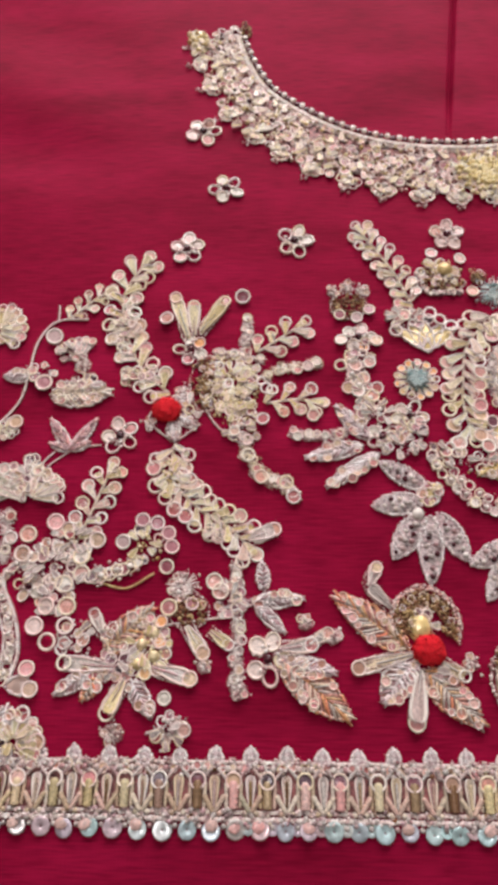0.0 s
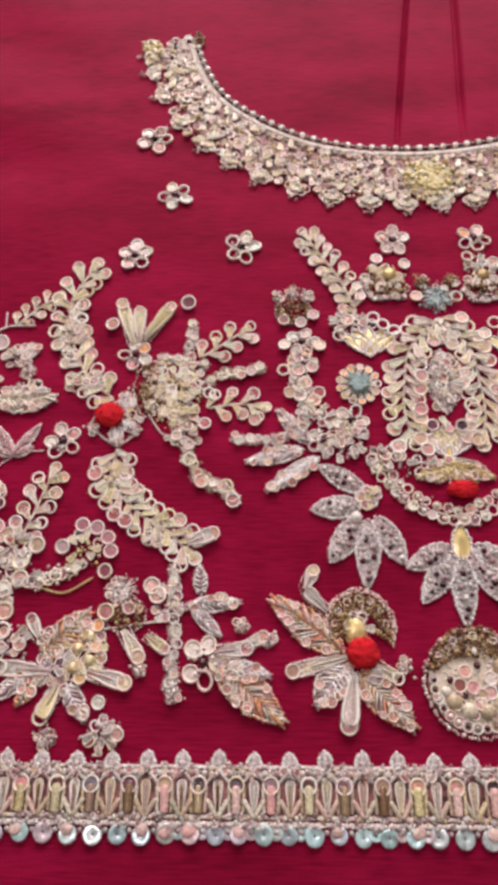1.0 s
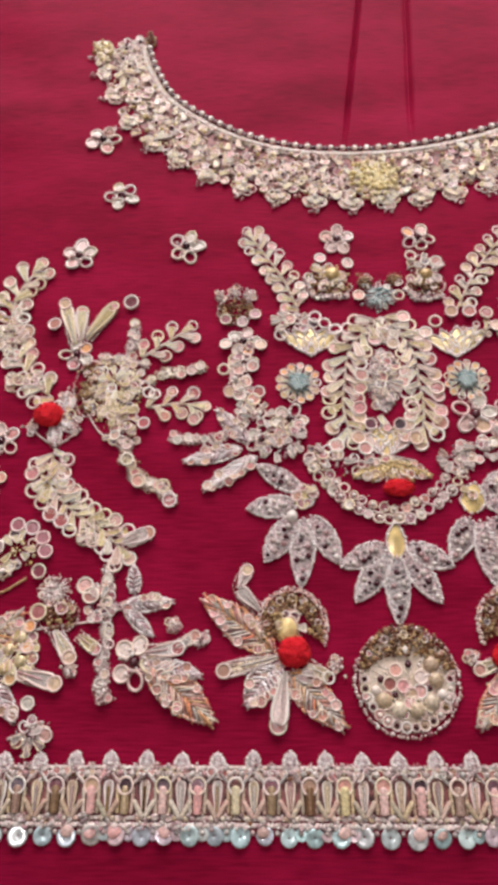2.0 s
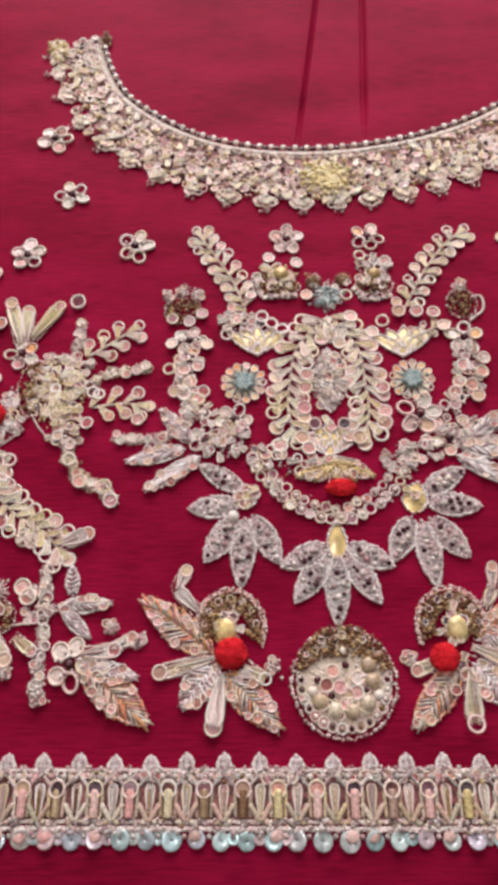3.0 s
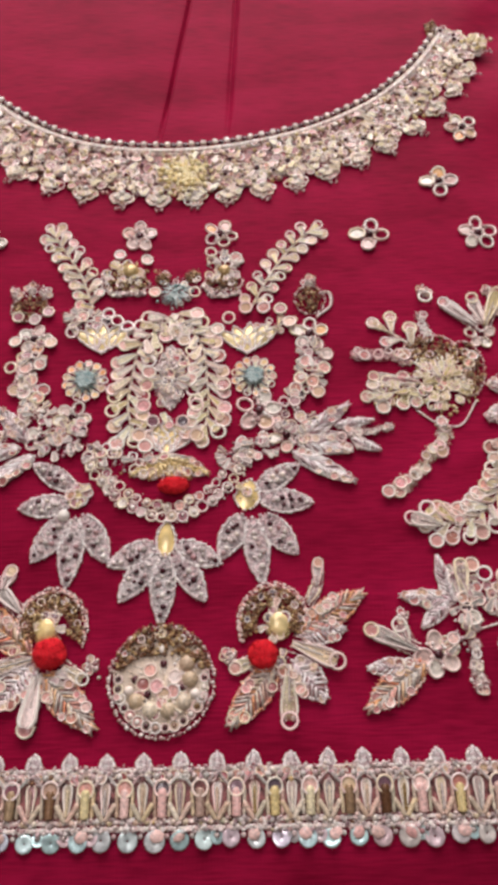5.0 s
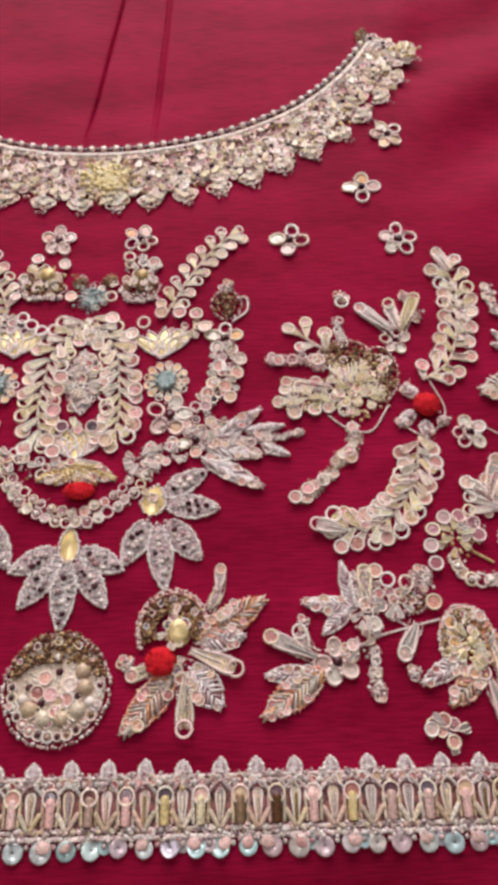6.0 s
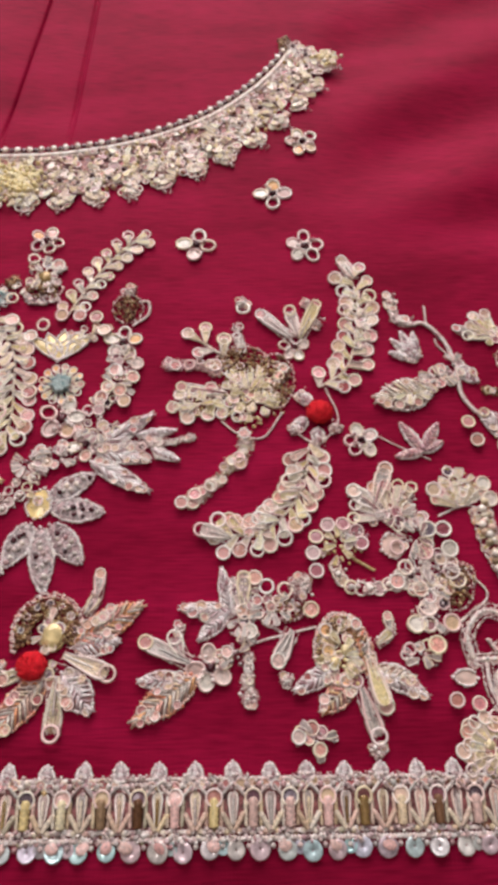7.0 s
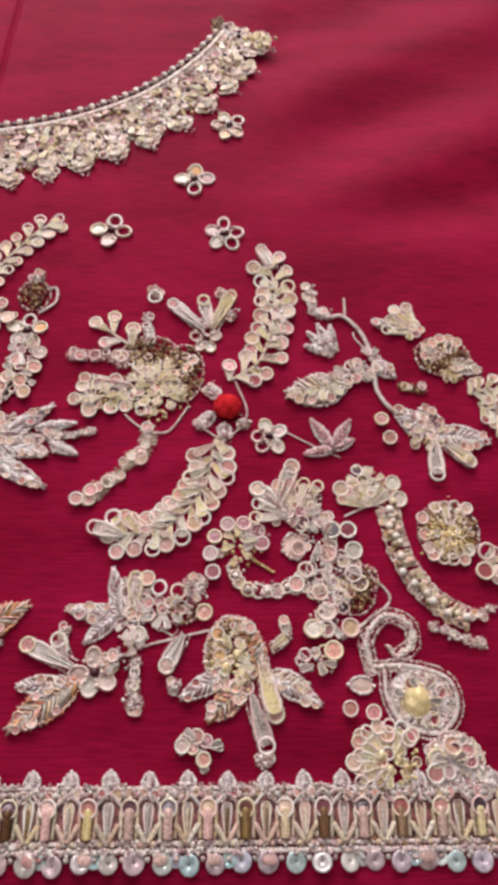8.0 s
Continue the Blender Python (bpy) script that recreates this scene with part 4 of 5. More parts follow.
burr(m, [(-18.8, 79.5)], 4.0, "gold")
dome(m, [(-17.0, 78.4)], 3.6, "gold")
dome(m, [(22.5, 77.4)], 3.2, "gold")
burr(m, [(2.4, 67.2)], 7.8, "teal")
burr(m, [(-3.6, 74.8)], 3.9, "brown")
burr(m, [(9.0, 75.5)], 3.9, "brown")
burr(m, [(-52.2, 68.5)], 3.2, "silver")
ring(m, [(-61.9, 56.9), (-54.9, 55.5), (-49.7, 59.1)], 2.5, "mauve")
blossom(m, [(-54.5, 46.6)], 7.3, 5)
chain(m, [(-58.4, 38.2), (-58.0, 29.6), (-53.5, 22.0), (-48.2, 14.5)], 2.9, 9)
ring(m, [(-62.4, 33.5), (-61.7, 45.2), (-50.9, 34.8), (-59.9, 23.6), (-48.5, 23.3), (-47.5, 44.5)], 2.6, "pale")
ring(m, [(-56.5, 33.3), (-53.7, 27.6), (-56.0, 22.0), (-50.4, 20.0)], 2.7, "pink")
cluster(m, [(-34.7, 55.0)], 9.6, 4.2, "mauve")
leaf(m, [(-25.2, 40.7), (-39.3, 50.7)], 5.1, "stone")
leaf(m, [(-29.1, 40.7), (-15.0, 50.5)], 5.1, "stone")
leaf(m, [(-26.1, 39.9), (-33.8, 52.6)], 5.6, "stone")
leaf(m, [(-28.2, 40.0), (-20.6, 52.2)], 5.6, "stone")
leaf(m, [(-27.1, 39.4), (-27.2, 53.2)], 6.0, "stone")
ring(m, [(-25.1, 57.2), (-21.3, 53.9), (-17.1, 51.0), (-35.6, 56.3), (-39.3, 49.1)], 2.8, "pale")
eye(m, [(-32.7, 27.1)], 8.7)
twig(m, [(-0.3, 55.4), (-11.4, 42.1), (-14.5, 26.8), (-15.5, 15.7), (-13.0, 3.2)], "both", 11, 6.9)
twig(m, [(4.5, 55.3), (13.3, 41.5), (15.0, 26.2), (15.7, 15.1), (13.6, 2.7)], "both", 11, 6.9)
cluster(m, [(1.3, 51.7)], 8.0, 5.2, "cream")
burr(m, [(1.1, 34.0)], 6.8, "silver")
burr(m, [(0.2, 23.7)], 6.6, "mauve")
cluster(m, [(0.9, 28.3)], 6.6, 13.0, "silver")
leaf(m, [(0.9, 14.0), (0.9, 42.0)], 9.0, "net")
leaf(m, [(1.6, -3.6), (-11.8, 6.3)], 5.3, "stone_pink")
leaf(m, [(-2.2, -3.6), (12.2, 6.2)], 5.3, "stone_pink")
leaf(m, [(0.6, -4.5), (-5.8, 9.4)], 5.6, "stone")
leaf(m, [(-1.3, -4.5), (6.2, 9.2)], 5.6, "stone")
leaf(m, [(-0.4, -5.1), (0.2, 10.7)], 6.4, "stone")
ring(m, [(-5.5, 8.7), (5.8, 8.5)], 2.6, "dark")
cluster(m, [(0.1, 6.4)], 5.5, 2.3, "gold")
ring(m, [(11.2, 2.7), (-9.3, 15.6), (-10.6, 3.1), (-8.2, -1.3), (11.1, 15.2)], 2.9, "pale")
rays(m, [(1.2, -4.4), (1.1, -15.8)], 13.0, 13, 2.7)
heap(m, [(1.2 + RND.gauss(0, 5.5), -11.5 + RND.gauss(0, 1.6), 0.8, RND.uniform(0.4, 0.8)) for _ in range(60)], "gold")
leaf(m, [(3.7, -6.7), (-12.8, -12.2)], 6.7, "fern_gold")
leaf(m, [(-0.8, -6.6), (15.2, -12.4)], 6.7, "fern_gold")
leaf(m, [(2.7, -6.4), (-6.2, -14.0)], 4.4, "fern_gold")
leaf(m, [(0.3, -6.3), (8.5, -14.3)], 4.4, "fern_gold")
pom(m, [(2.8, -17.3)], 5.6, 3.3)
chain(m, [(-29.9, -4.9), (-23.7, -15.2), (-12.7, -24.6), (1.3, -29.0), (14.8, -24.2), (25.0, -14.4), (31.1, -5.0)], 2.4, 21)
chain(m, [(-26.2, -4.1), (-20.5, -13.6), (-11.1, -21.3), (1.4, -25.1), (13.5, -20.0), (22.0, -11.8), (28.3, -3.3)], 2.1, 18)
cluster(m, [(-23.7, -4.1)], 6.5, 5.5, "silver")
cluster(m, [(24.9, -5.8)], 6.5, 5.5, "silver")
blossom(m, [(-36.6, 11.6)], 7.2, 5)
cluster(m, [(-36.5, 3.6)], 7.1, 7.1, "mauve")
blossom(m, [(35.1, 12.6)], 8.9, 5)
eye(m, [(33.4, 27.3)], 8.6)
leaf(m, [(33.0, 39.1), (19.4, 48.5)], 5.1, "stone")
leaf(m, [(29.2, 39.0), (43.5, 48.8)], 5.1, "stone")
leaf(m, [(31.9, 38.3), (25.9, 50.4)], 5.6, "stone")
leaf(m, [(29.9, 38.3), (38.5, 50.9)], 5.6, "stone")
leaf(m, [(30.8, 37.7), (32.6, 51.8)], 5.9, "stone")
ring(m, [(23.9, 54.1), (30.9, 58.8), (38.2, 58.6), (45.0, 57.8), (48.4, 51.5), (19.4, 48.9)], 2.8, "pale")
twig(m, [(35.1, 47.0), (49.4, 52.7)], "both", 3, 3.4)
cluster(m, [(57.4, 62.3)], 5.2, 5.9, "brown")
burr(m, [(57.5, 71.1)], 3.2, "silver")
cord(m, [(59.9, 54.4), (65.7, 59.4), (65.6, 65.6), (62.1, 65.7)], 1.4, "silver")
blossom(m, [(56.3, 46.1)], 7.8, 5)
ring(m, [(54.0, 33.3), (62.4, 36.2), (51.5, 25.8), (61.0, 30.1), (56.3, 24.4), (58.2, 19.7), (49.4, 21.4)], 2.7, "pink")
cluster(m, [(55.8, 27.2)], 5.0, 6.6, "mauve")
cluster(m, [(48.0, 16.3)], 4.2, 5.5, "mauve")
blossom(m, [(-47.8, 2.9)], 6.8, 5)
leaf(m, [(-49.6, -3.9), (-68.9, -16.7)], 6.4, "fern_silver")
leaf(m, [(-55.2, -0.6), (-76.5, -5.3)], 6.5, "fern_silver")
leaf(m, [(-52.7, 2.0), (-64.8, 15.7)], 6.5, "fern_silver")
spiky(m, [(-62.5, 4.1), (-72.2, 3.3), (-82.1, 4.4)], 2.6, "silver")
cluster(m, [(-49.8, 12.7)], 7.9, 4.9, "mauve")
cluster(m, [(-42.0, -0.7)], 9.0, 4.8, "silver")
blossom(m, [(44.9, 2.1)], 7.0, 5)
leaf(m, [(47.2, -5.0), (68.8, -16.6)], 6.6, "fern_silver")
leaf(m, [(48.9, -1.0), (68.7, -4.4)], 6.4, "fern_silver")
leaf(m, [(48.4, -0.9), (68.9, 14.1)], 6.4, "fern_silver")
spiky(m, [(59.9, 1.0), (69.6, 1.7), (73.0, -1.9)], 2.5, "silver")
cluster(m, [(49.4, 7.3)], 8.4, 5.1, "mauve")
cluster(m, [(35.6, -2.9)], 8.9, 5.1, "silver")
leaf(m, [(-33.0, -17.6), (-49.4, -7.1)], 7.4, "net")
leaf(m, [(-34.5, -22.9), (-53.2, -24.3)], 8.6, "net")
leaf(m, [(-35.1, -27.5), (-46.8, -43.8)], 9.5, "net")
leaf(m, [(-32.4, -28.3), (-34.1, -53.2)], 8.8, "net")
leaf(m, [(-29.8, -27.2), (-20.1, -44.8)], 8.8, "net")
leaf(m, [(-34.9, -23.7), (-28.6, -15.7)], 8.1, "stone")
cluster(m, [(-31.7, -19.6)], 3.8, 3.5, "gold")
dome(m, [(-36.7, -27.5)], 2.4, "pearl")
leaf(m, [(33.0, -19.5), (49.2, -9.8)], 7.9, "net")
leaf(m, [(34.3, -23.0), (53.5, -24.6)], 8.8, "net")
leaf(m, [(34.3, -28.9), (46.9, -43.2)], 9.3, "net")
leaf(m, [(31.1, -29.8), (34.4, -53.3)], 8.7, "net")
leaf(m, [(27.8, -28.4), (19.8, -44.4)], 8.7, "net")
leaf(m, [(28.5, -26.8), (31.3, -15.3)], 9.2, "stone")
cluster(m, [(30.1, -20.6)], 3.1, 3.1, "gold")
leaf(m, [(-3.0, -38.8), (-19.5, -46.0)], 8.3, "net")
leaf(m, [(-2.6, -41.9), (-15.2, -58.3)], 8.6, "net")
leaf(m, [(0.3, -42.3), (-0.7, -66.3)], 8.6, "net")
leaf(m, [(3.5, -42.0), (14.3, -58.7)], 8.6, "net")
leaf(m, [(3.9, -38.9), (20.0, -46.2)], 8.3, "net")
leaf(m, [(0.2, -43.2), (0.7, -30.4)], 7.2, "stone")
cord(m, [(-0.7, -65.3), (-0.8, -68.2)], 0.7, "silver")
leaf(m, [(63.8, 5.4), (78.0, 7.5)], 3.5, "fern_silver")
spiky(m, [(70.7, 2.4), (84.4, 3.9)], 1.4, "silver")
leaf(m, [(69.6, -0.3), (79.6, -4.7)], 3.4, "fern_silver")
cluster(m, [(-53.5, 22.0)], 3.7, 10.0, "silver")
cluster(m, [(-54.2, 39.1)], 4.5, 6.9, "mauve")
cluster(m, [(56.1, 36.7)], 4.4, 6.0, "mauve")
cluster(m, [(-57.8, 61.3)], 6.7, 5.3, "brown")
burr(m, [(-64.3, 68.8), (-58.2, 70.8)], 2.9, "silver")
cluster(m, [(-10.8, -7.2)], 7.9, 3.2, "silver")
m = motif("medallion", "round medallion of pearls, gilt beads and pink sequins", "medallion", "")
disc(m, [(0.1, -84.5)], 16.0, "cream")
arch(m, [(0.1, -84.5)], 15.6, 7.5, "brown")
heap(m, [(0.1 + 17.3 * math.cos(math.tau * k / 96) + RND.uniform(-0.4, 0.4), -84.5 + 17.3 * math.sin(math.tau * k / 96) + RND.uniform(-0.4, 0.4), 0.7, RND.uniform(0.4, 0.85)) for k in range(96)], "white")
for k in range(16):
    a = math.pi * (0.98 + 1.04 * k / 15)
    sequin(m, 0.1 + 14.2 * math.cos(a), -84.5 + 14.2 * math.sin(a), RND.uniform(1.5, 2.1), RND.choice(("open", "pale", "open")), 1.0)
    piece("bead", BEAD[RND.choice(("dark", "pearl", "brown"))], m, 0.1 + 14.2 * math.cos(a), -84.5 + 14.2 * math.sin(a), 1.2, (0.9, 0.9, 0.8))
for k in range(9):
    a = math.pi * (-0.1 + 1.2 * k / 8)
    sequin(m, 0.1 + 15.0 * math.cos(a), -84.5 + 15.0 * math.sin(a), RND.uniform(1.0, 1.5), RND.choice(("open", "dark", "pink")), 2.0)
cluster(m, [(0.0, -91.5)], 11.0, 4.2, "cream")
dome(m, [(-8.0, -90.5), (-3.4, -93.2), (2.6, -93.4), (7.6, -91.0), (9.4, -84.0), (8.6, -79.0)], 2.9, "cream")
dome(m, [(-8.6, -83.8), (7.2, -86.5), (0.8, -79.0), (-4.4, -88.6)], 1.3, "dark")
dome(m, [(-10.4, -87.4), (11.2, -88.5), (0.4, -74.6)], 1.8, "pearl")
ring(m, [(-3.6, -81.0), (4.6, -83.2), (-1.4, -86.0), (7.2, -84.4)], 2.4, "pink")
ring(m, [(1.0, -88.6), (4.0, -87.6), (-5.8, -85.3)], 2.5, "pale")
leaf(m, [(4.4, -79.3), (11.6, -80.1)], 5.6, "stone")
m = motif("pompom_flower", "silver and orange petalled flower with red pompom centre", "embroidered flower", "flowers above the hem band")
hood(m, [(-37.6, -67.0)], 11.3, 12.6)
cluster(m, [(-38.5, -65.5)], 5.0, 6.0, "cream")
stone(m, [(-39.3, -67.6)], 3.5, 4.4)
leaf(m, [(-43.8, -75.0), (-67.8, -57.1)], 11.2, "fern_orange")
loop(m, [(-48.5, -61.2), (-55.9, -53.7), (-53.1, -47.1)], 4.5)
loop(m, [(-42.3, -76.4), (-61.1, -81.0)], 5.1)
leaf(m, [(-43.4, -79.1), (-53.4, -91.8)], 10.6, "fern_silver")
leaf(m, [(-40.9, -79.6), (-48.1, -88.9)], 8.5, "fern_silver")
loop(m, [(-40.5, -81.3), (-43.0, -97.9)], 5.8)
leaf(m, [(-39.3, -81.3), (-21.7, -98.5)], 10.8, "fern_orange")
loop(m, [(-32.8, -79.1), (-25.9, -83.3)], 4.3)
burr(m, [(-23.3, -79.1)], 2.9, "silver")
cluster(m, [(-39.0, -81.7)], 7.2, 4.3, "silver")
pom(m, [(-37.3, -75.1)], 5.5, 5.0)
m = motif("pompom_flower", "silver and pink petalled flower with red pompom centre", "embroidered flower", "flowers above the hem band")
hood(m, [(37.6, -67.0)], 11.3, 12.6)
cluster(m, [(38.5, -65.5)], 5.0, 6.0, "cream")
stone(m, [(39.4, -67.3)], 3.5, 4.4)
loop(m, [(49.5, -60.7), (53.0, -54.6), (53.8, -46.8)], 3.8)
leaf(m, [(47.0, -70.0), (68.3, -57.4)], 9.9, "fern_orange")
leaf(m, [(46.4, -71.3), (61.4, -69.3)], 7.8, "fern_silver")
loop(m, [(43.5, -73.6), (58.3, -79.6)], 5.8)
leaf(m, [(43.8, -79.6), (53.6, -91.3)], 10.4, "fern_silver")
leaf(m, [(43.1, -78.9), (50.5, -86.1)], 7.7, "fern_silver")
loop(m, [(42.1, -80.1), (41.6, -97.4)], 5.7)
leaf(m, [(37.8, -80.5), (22.6, -98.4)], 10.4, "fern_orange")
loop(m, [(31.9, -78.5), (24.4, -81.0)], 4.3)
burr(m, [(22.5, -77.3)], 2.9, "silver")
cluster(m, [(39.2, -79.7)], 6.3, 3.7, "silver")
pom(m, [(33.7, -77.1)], 4.9, 4.6)
m = motif("sunflower_motif", "big gilt and brown beaded flower head with sequin sprigs", "embroidered flower", "")
cluster(m, [(107.3, 23.4)], 13.2, 14.5, "gold")
cluster(m, [(116.9, 28.9)], 6.4, 11.1, "brown")
cluster(m, [(103.8, 36.9)], 9.6, 6.4, "brown")
cluster(m, [(106.4, 22.5)], 7.9, 6.3, "yellow")
twig(m, [(99.0, 37.6), (91.0, 44.0), (84.0, 49.0)], "both", 2, 6.6)
twig(m, [(98.0, 20.6), (89.0, 19.0), (79.0, 17.6)], "both", 3, 6.2)
cluster(m, [(87.6, 17.9)], 9.3, 4.0, "gold")
loop(m, [(97.4, 22.8), (80.1, 25.7)], 4.4)
spiky(m, [(92.8, 33.6), (83.1, 35.7), (75.7, 36.5)], 2.9, "pink")
burr(m, [(104.5, 64.9)], 3.3, "silver")
ring(m, [(104.6, 61.9)], 3.0, "pale")
spiky(m, [(102.2, 52.6), (102.8, 41.9)], 2.6, "silver")
blossom(m, [(125.0, 43.8)], 6.2, 5)
loop(m, [(123.7, 48.0), (111.9, 59.0)], 4.9)
loop(m, [(126.6, 48.9), (123.7, 60.8)], 4.9)
loop(m, [(127.2, 47.8), (134.4, 63.4)], 4.9)
burr(m, [(134.1, 55.1), (131.0, 64.4)], 3.0, "silver")
spiky(m, [(104.5, 6.1), (103.1, -3.9), (93.6, -12.3), (83.3, -21.4)], 3.1, "cream")
ring(m, [(102.6, -6.3), (81.1, -21.4), (85.9, -18.3), (91.6, -15.1)], 2.5, "pale")
cord(m, [(95.8, 11.1), (102.2, 6.0), (111.5, 4.5), (118.9, 14.7)], 0.9, "silver")
m = motif("leaf_spray", "cream sequin leaf spray with paired gilt bars", "embroidered spray", "")
twig(m, [(135.3, 26.4), (145.0, 33.8), (150.1, 48.0), (152.2, 65.8), (149.1, 81.3)], "both", 10, 6.7)
loop(m, [(151.4, 76.9), (146.9, 86.1)], 4.8)
cluster(m, [(151.5, 57.8)], 3.7, 15.1, "cream")
m = motif("pompom_sprig", "red pompom framed by silver thread loops", "pompom", "red pompoms in silver loops")
cord(m, [(136.4, 25.2), (140.5, 11.5), (132.2, 2.1), (122.9, 7.1)], 0.8, "silver")
leaf(m, [(130.5, 18.7), (125.3, 22.9)], 4.7, "fern_silver")
leaf(m, [(128.3, 12.2), (122.5, 6.2)], 4.7, "fern_silver")
leaf(m, [(132.2, 8.1), (132.1, 1.6)], 4.6, "fern_silver")
burr(m, [(126.6, 21.6), (123.8, 7.4), (132.2, 3.0), (139.6, 8.0)], 2.7, "silver")
pom(m, [(133.3, 14.3)], 5.0, 4.8)
m = motif("small_flower", "small five-petalled flower of cream sequins with dark bead centre", "small flower", "small flowers scattered below the neckline")
blossom(m, [(148.7, 3.0)], 7.1, 5)
m = motif("leaf_spray", "curved cream sequin leaf spray with paired gilt bars", "embroidered spray", "")
twig(m, [(128.4, -0.4), (126.3, -12.8), (119.6, -24.8), (109.5, -32.3), (95.4, -34.0)], "both", 12, 7.0)
loop(m, [(98.4, -34.3), (88.2, -31.5)], 5.2)
cluster(m, [(107.9, -33.1)], 6.3, 2.5, "cream")
cluster(m, [(125.0, -14.6)], 3.3, 6.5, "cream")
m = motif("vine_motif", "thin silver thread vine with fan-shaped leaves", "embroidered vine", "")
spiky(m, [(165.4, 68.1), (166.7, 58.5), (172.1, 55.0)], 2.6, "silver")
cluster(m, [(188.3, 35.4)], 2.3, 6.6, "mauve")
cord(m, [(165.1, 67.7), (166.0, 59.1), (172.1, 54.6), (178.8, 54.8), (185.8, 46.7), (189.5, 33.5), (189.7, 22.6), (194.6, 14.5), (201.1, 11.8)], 1.9, "silver")
cord(m, [(179.9, 63.3), (179.7, 54.8)], 1.0, "silver")
burr(m, [(165.8, 65.1)], 3.1, "silver")
for tip in ((163.4, 41.0), (164.6, 47.0), (168.6, 50.6), (173.6, 50.4)):
    leaf(m, [(173.8, 38.2), tip], 3.4, "fern_silver")
burr(m, [(172.4, 40.2)], 4.2, "silver")
cluster(m, [(183.8, 30.7)], 4.9, 3.3, "silver")
cluster(m, [(176.3, 27.5)], 4.2, 2.6, "mauve")
leaf(m, [(178.4, 24.0), (155.8, 20.0)], 13.5, "fern_cream")
cluster(m, [(169.0, 22.0)], 7.0, 3.6, "gold")
cluster(m, [(181.3, 29.4)], 7.2, 3.9, "silver")
leaf(m, [(189.6, 34.5), (197.1, 27.8)], 5.8, "fern_silver")
cord(m, [(189.3, 37.3), (183.2, 44.7), (182.6, 47.6)], 0.8, "silver")
for tip, wide in (((164.4, 9.6), 4.2), ((178.4, 9.4), 4.2), ((161.4, -4.0), 3.4), ((179.4, 1.8), 3.2)):
    leaf(m, [(171.6, -2.0), tip], wide, "fern_pink")
cord(m, [(154.7, 4.9), (165.3, -0.9), (174.3, -5.0)], 0.6, "silver")
m = motif("fan_flower", "small yellow fan of ring-tipped petals", "embroidered flower", "")
fan(m, [(209.0, 47.0), (198.0, 55.6)], 14.6, 4, "gold")
loop(m, [(201.0, 50.6), (191.6, 52.2)], 3.6)
cluster(m, [(205.6, 49.6)], 4.2, 3.4, "yellow")
m = motif("leaf_cluster", "grey-green beaded leaf cluster", "embroidered leaf", "")
cluster(m, [(216.6, 37.3)], 9.7, 7.3, "brown")
fan(m, [(218.8, 34.9), (214.8, 43.3)], 10.3, 6, "silver")
burr(m, [(219.1, 30.3)], 5.0, "gold")
leaf(m, [(219.6, 34.4), (230.8, 31.4)], 7.0, "fern_cream")
spiky(m, [(206.7, 22.8), (200.3, 23.7)], 2.3, "brown")
m = motif("winged_flower", "silver winged flower with ring-tipped legs", "embroidered flower", "")
leaf(m, [(209.0, 4.0), (195.9, 13.9)], 9.3, "fern_silver")
leaf(m, [(211.1, 3.9), (205.9, 14.8)], 9.3, "fern_silver")
leaf(m, [(208.9, 4.0), (229.7, 1.8)], 10.0, "fern_silver")
cluster(m, [(209.3, 2.8)], 9.5, 5.4, "gold")
loop(m, [(209.1, 3.2), (208.9, -11.6)], 5.5)
loop(m, [(214.0, -0.5), (221.6, -6.6)], 4.7)
ring(m, [(190.4, 10.0), (192.9, 2.5)], 2.7, "pink")
m = motif("leaf_spray", "cream sequin sprig of paired rings", "embroidered spray", "")
twig(m, [(228.6, 16.0), (235.9, 10.8), (240.6, 0.6)], "both", 6, 4.9)
twig(m, [(226.1, 21.3), (234.5, 23.2), (244.8, 16.1)], "both", 6, 4.9)
m = motif("vine_motif", "thick gilt pearl stem with scalloped sequin edging and leafy head", "embroidered vine", "")
fan(m, [(182.9, -24.6), (181.3, -12.5)], 10.8, 7, "cream")
cluster(m, [(182.7, -16.0)], 7.3, 6.7, "gold")
ring(m, [(173.5, -17.4), (192.1, -15.2), (193.9, -21.1)], 3.0, "pink")
cord(m, [(174.5, -27.1), (183.8, -23.2), (190.3, -24.5)], 1.0, "silver")
stem(m, [(190.0, -24.6), (191.7, -36.2), (195.5, -46.6), (202.4, -55.9), (212.6, -62.0)], 7.2)
spiky(m, [(211.8, -62.0), (221.5, -59.5)], 2.0, "silver")
spiky(m, [(202.1, -65.0), (216.9, -70.2)], 2.0, "silver")
m = motif("small_flower", "round cream pearl flower with reddish petal tips", "embroidered flower", "")
cluster(m, [(210.4, -32.9)], 9.8, 10.1, "brown")
burr(m, [(210.4, -32.9)], 10.8, "gold")
fan(m, [(210.4, -32.9), (211.9, -21.0)], 10.6, 4, "gold")
fan(m, [(210.4, -32.9), (209.0, -44.2)], 10.6, 4, "gold")
ring(m, [(201.5, -27.9), (201.7, -33.7), (202.8, -38.6), (217.6, -24.4), (216.4, -39.4)], 2.3, "pink")
cluster(m, [(211.1, -32.9)], 5.2, 5.2, "cream")
m = motif("leaf_spray", "cream ring spray at the edge of the yoke", "embroidered spray", "")
ring(m, [(222.5, -39.7), (221.1, -46.4), (227.4, -47.4)], 3.2, "pale")
twig(m, [(222.4, -42.6), (234.3, -49.0)], "both", 5, 4.9)
m = motif("paisley_motif", "silver paisley with pink sequins and beaded hook", "embroidered paisley", "")
fan(m, [(157.4, -28.0), (149.4, -12.7)], 14.6, 7, "cream")
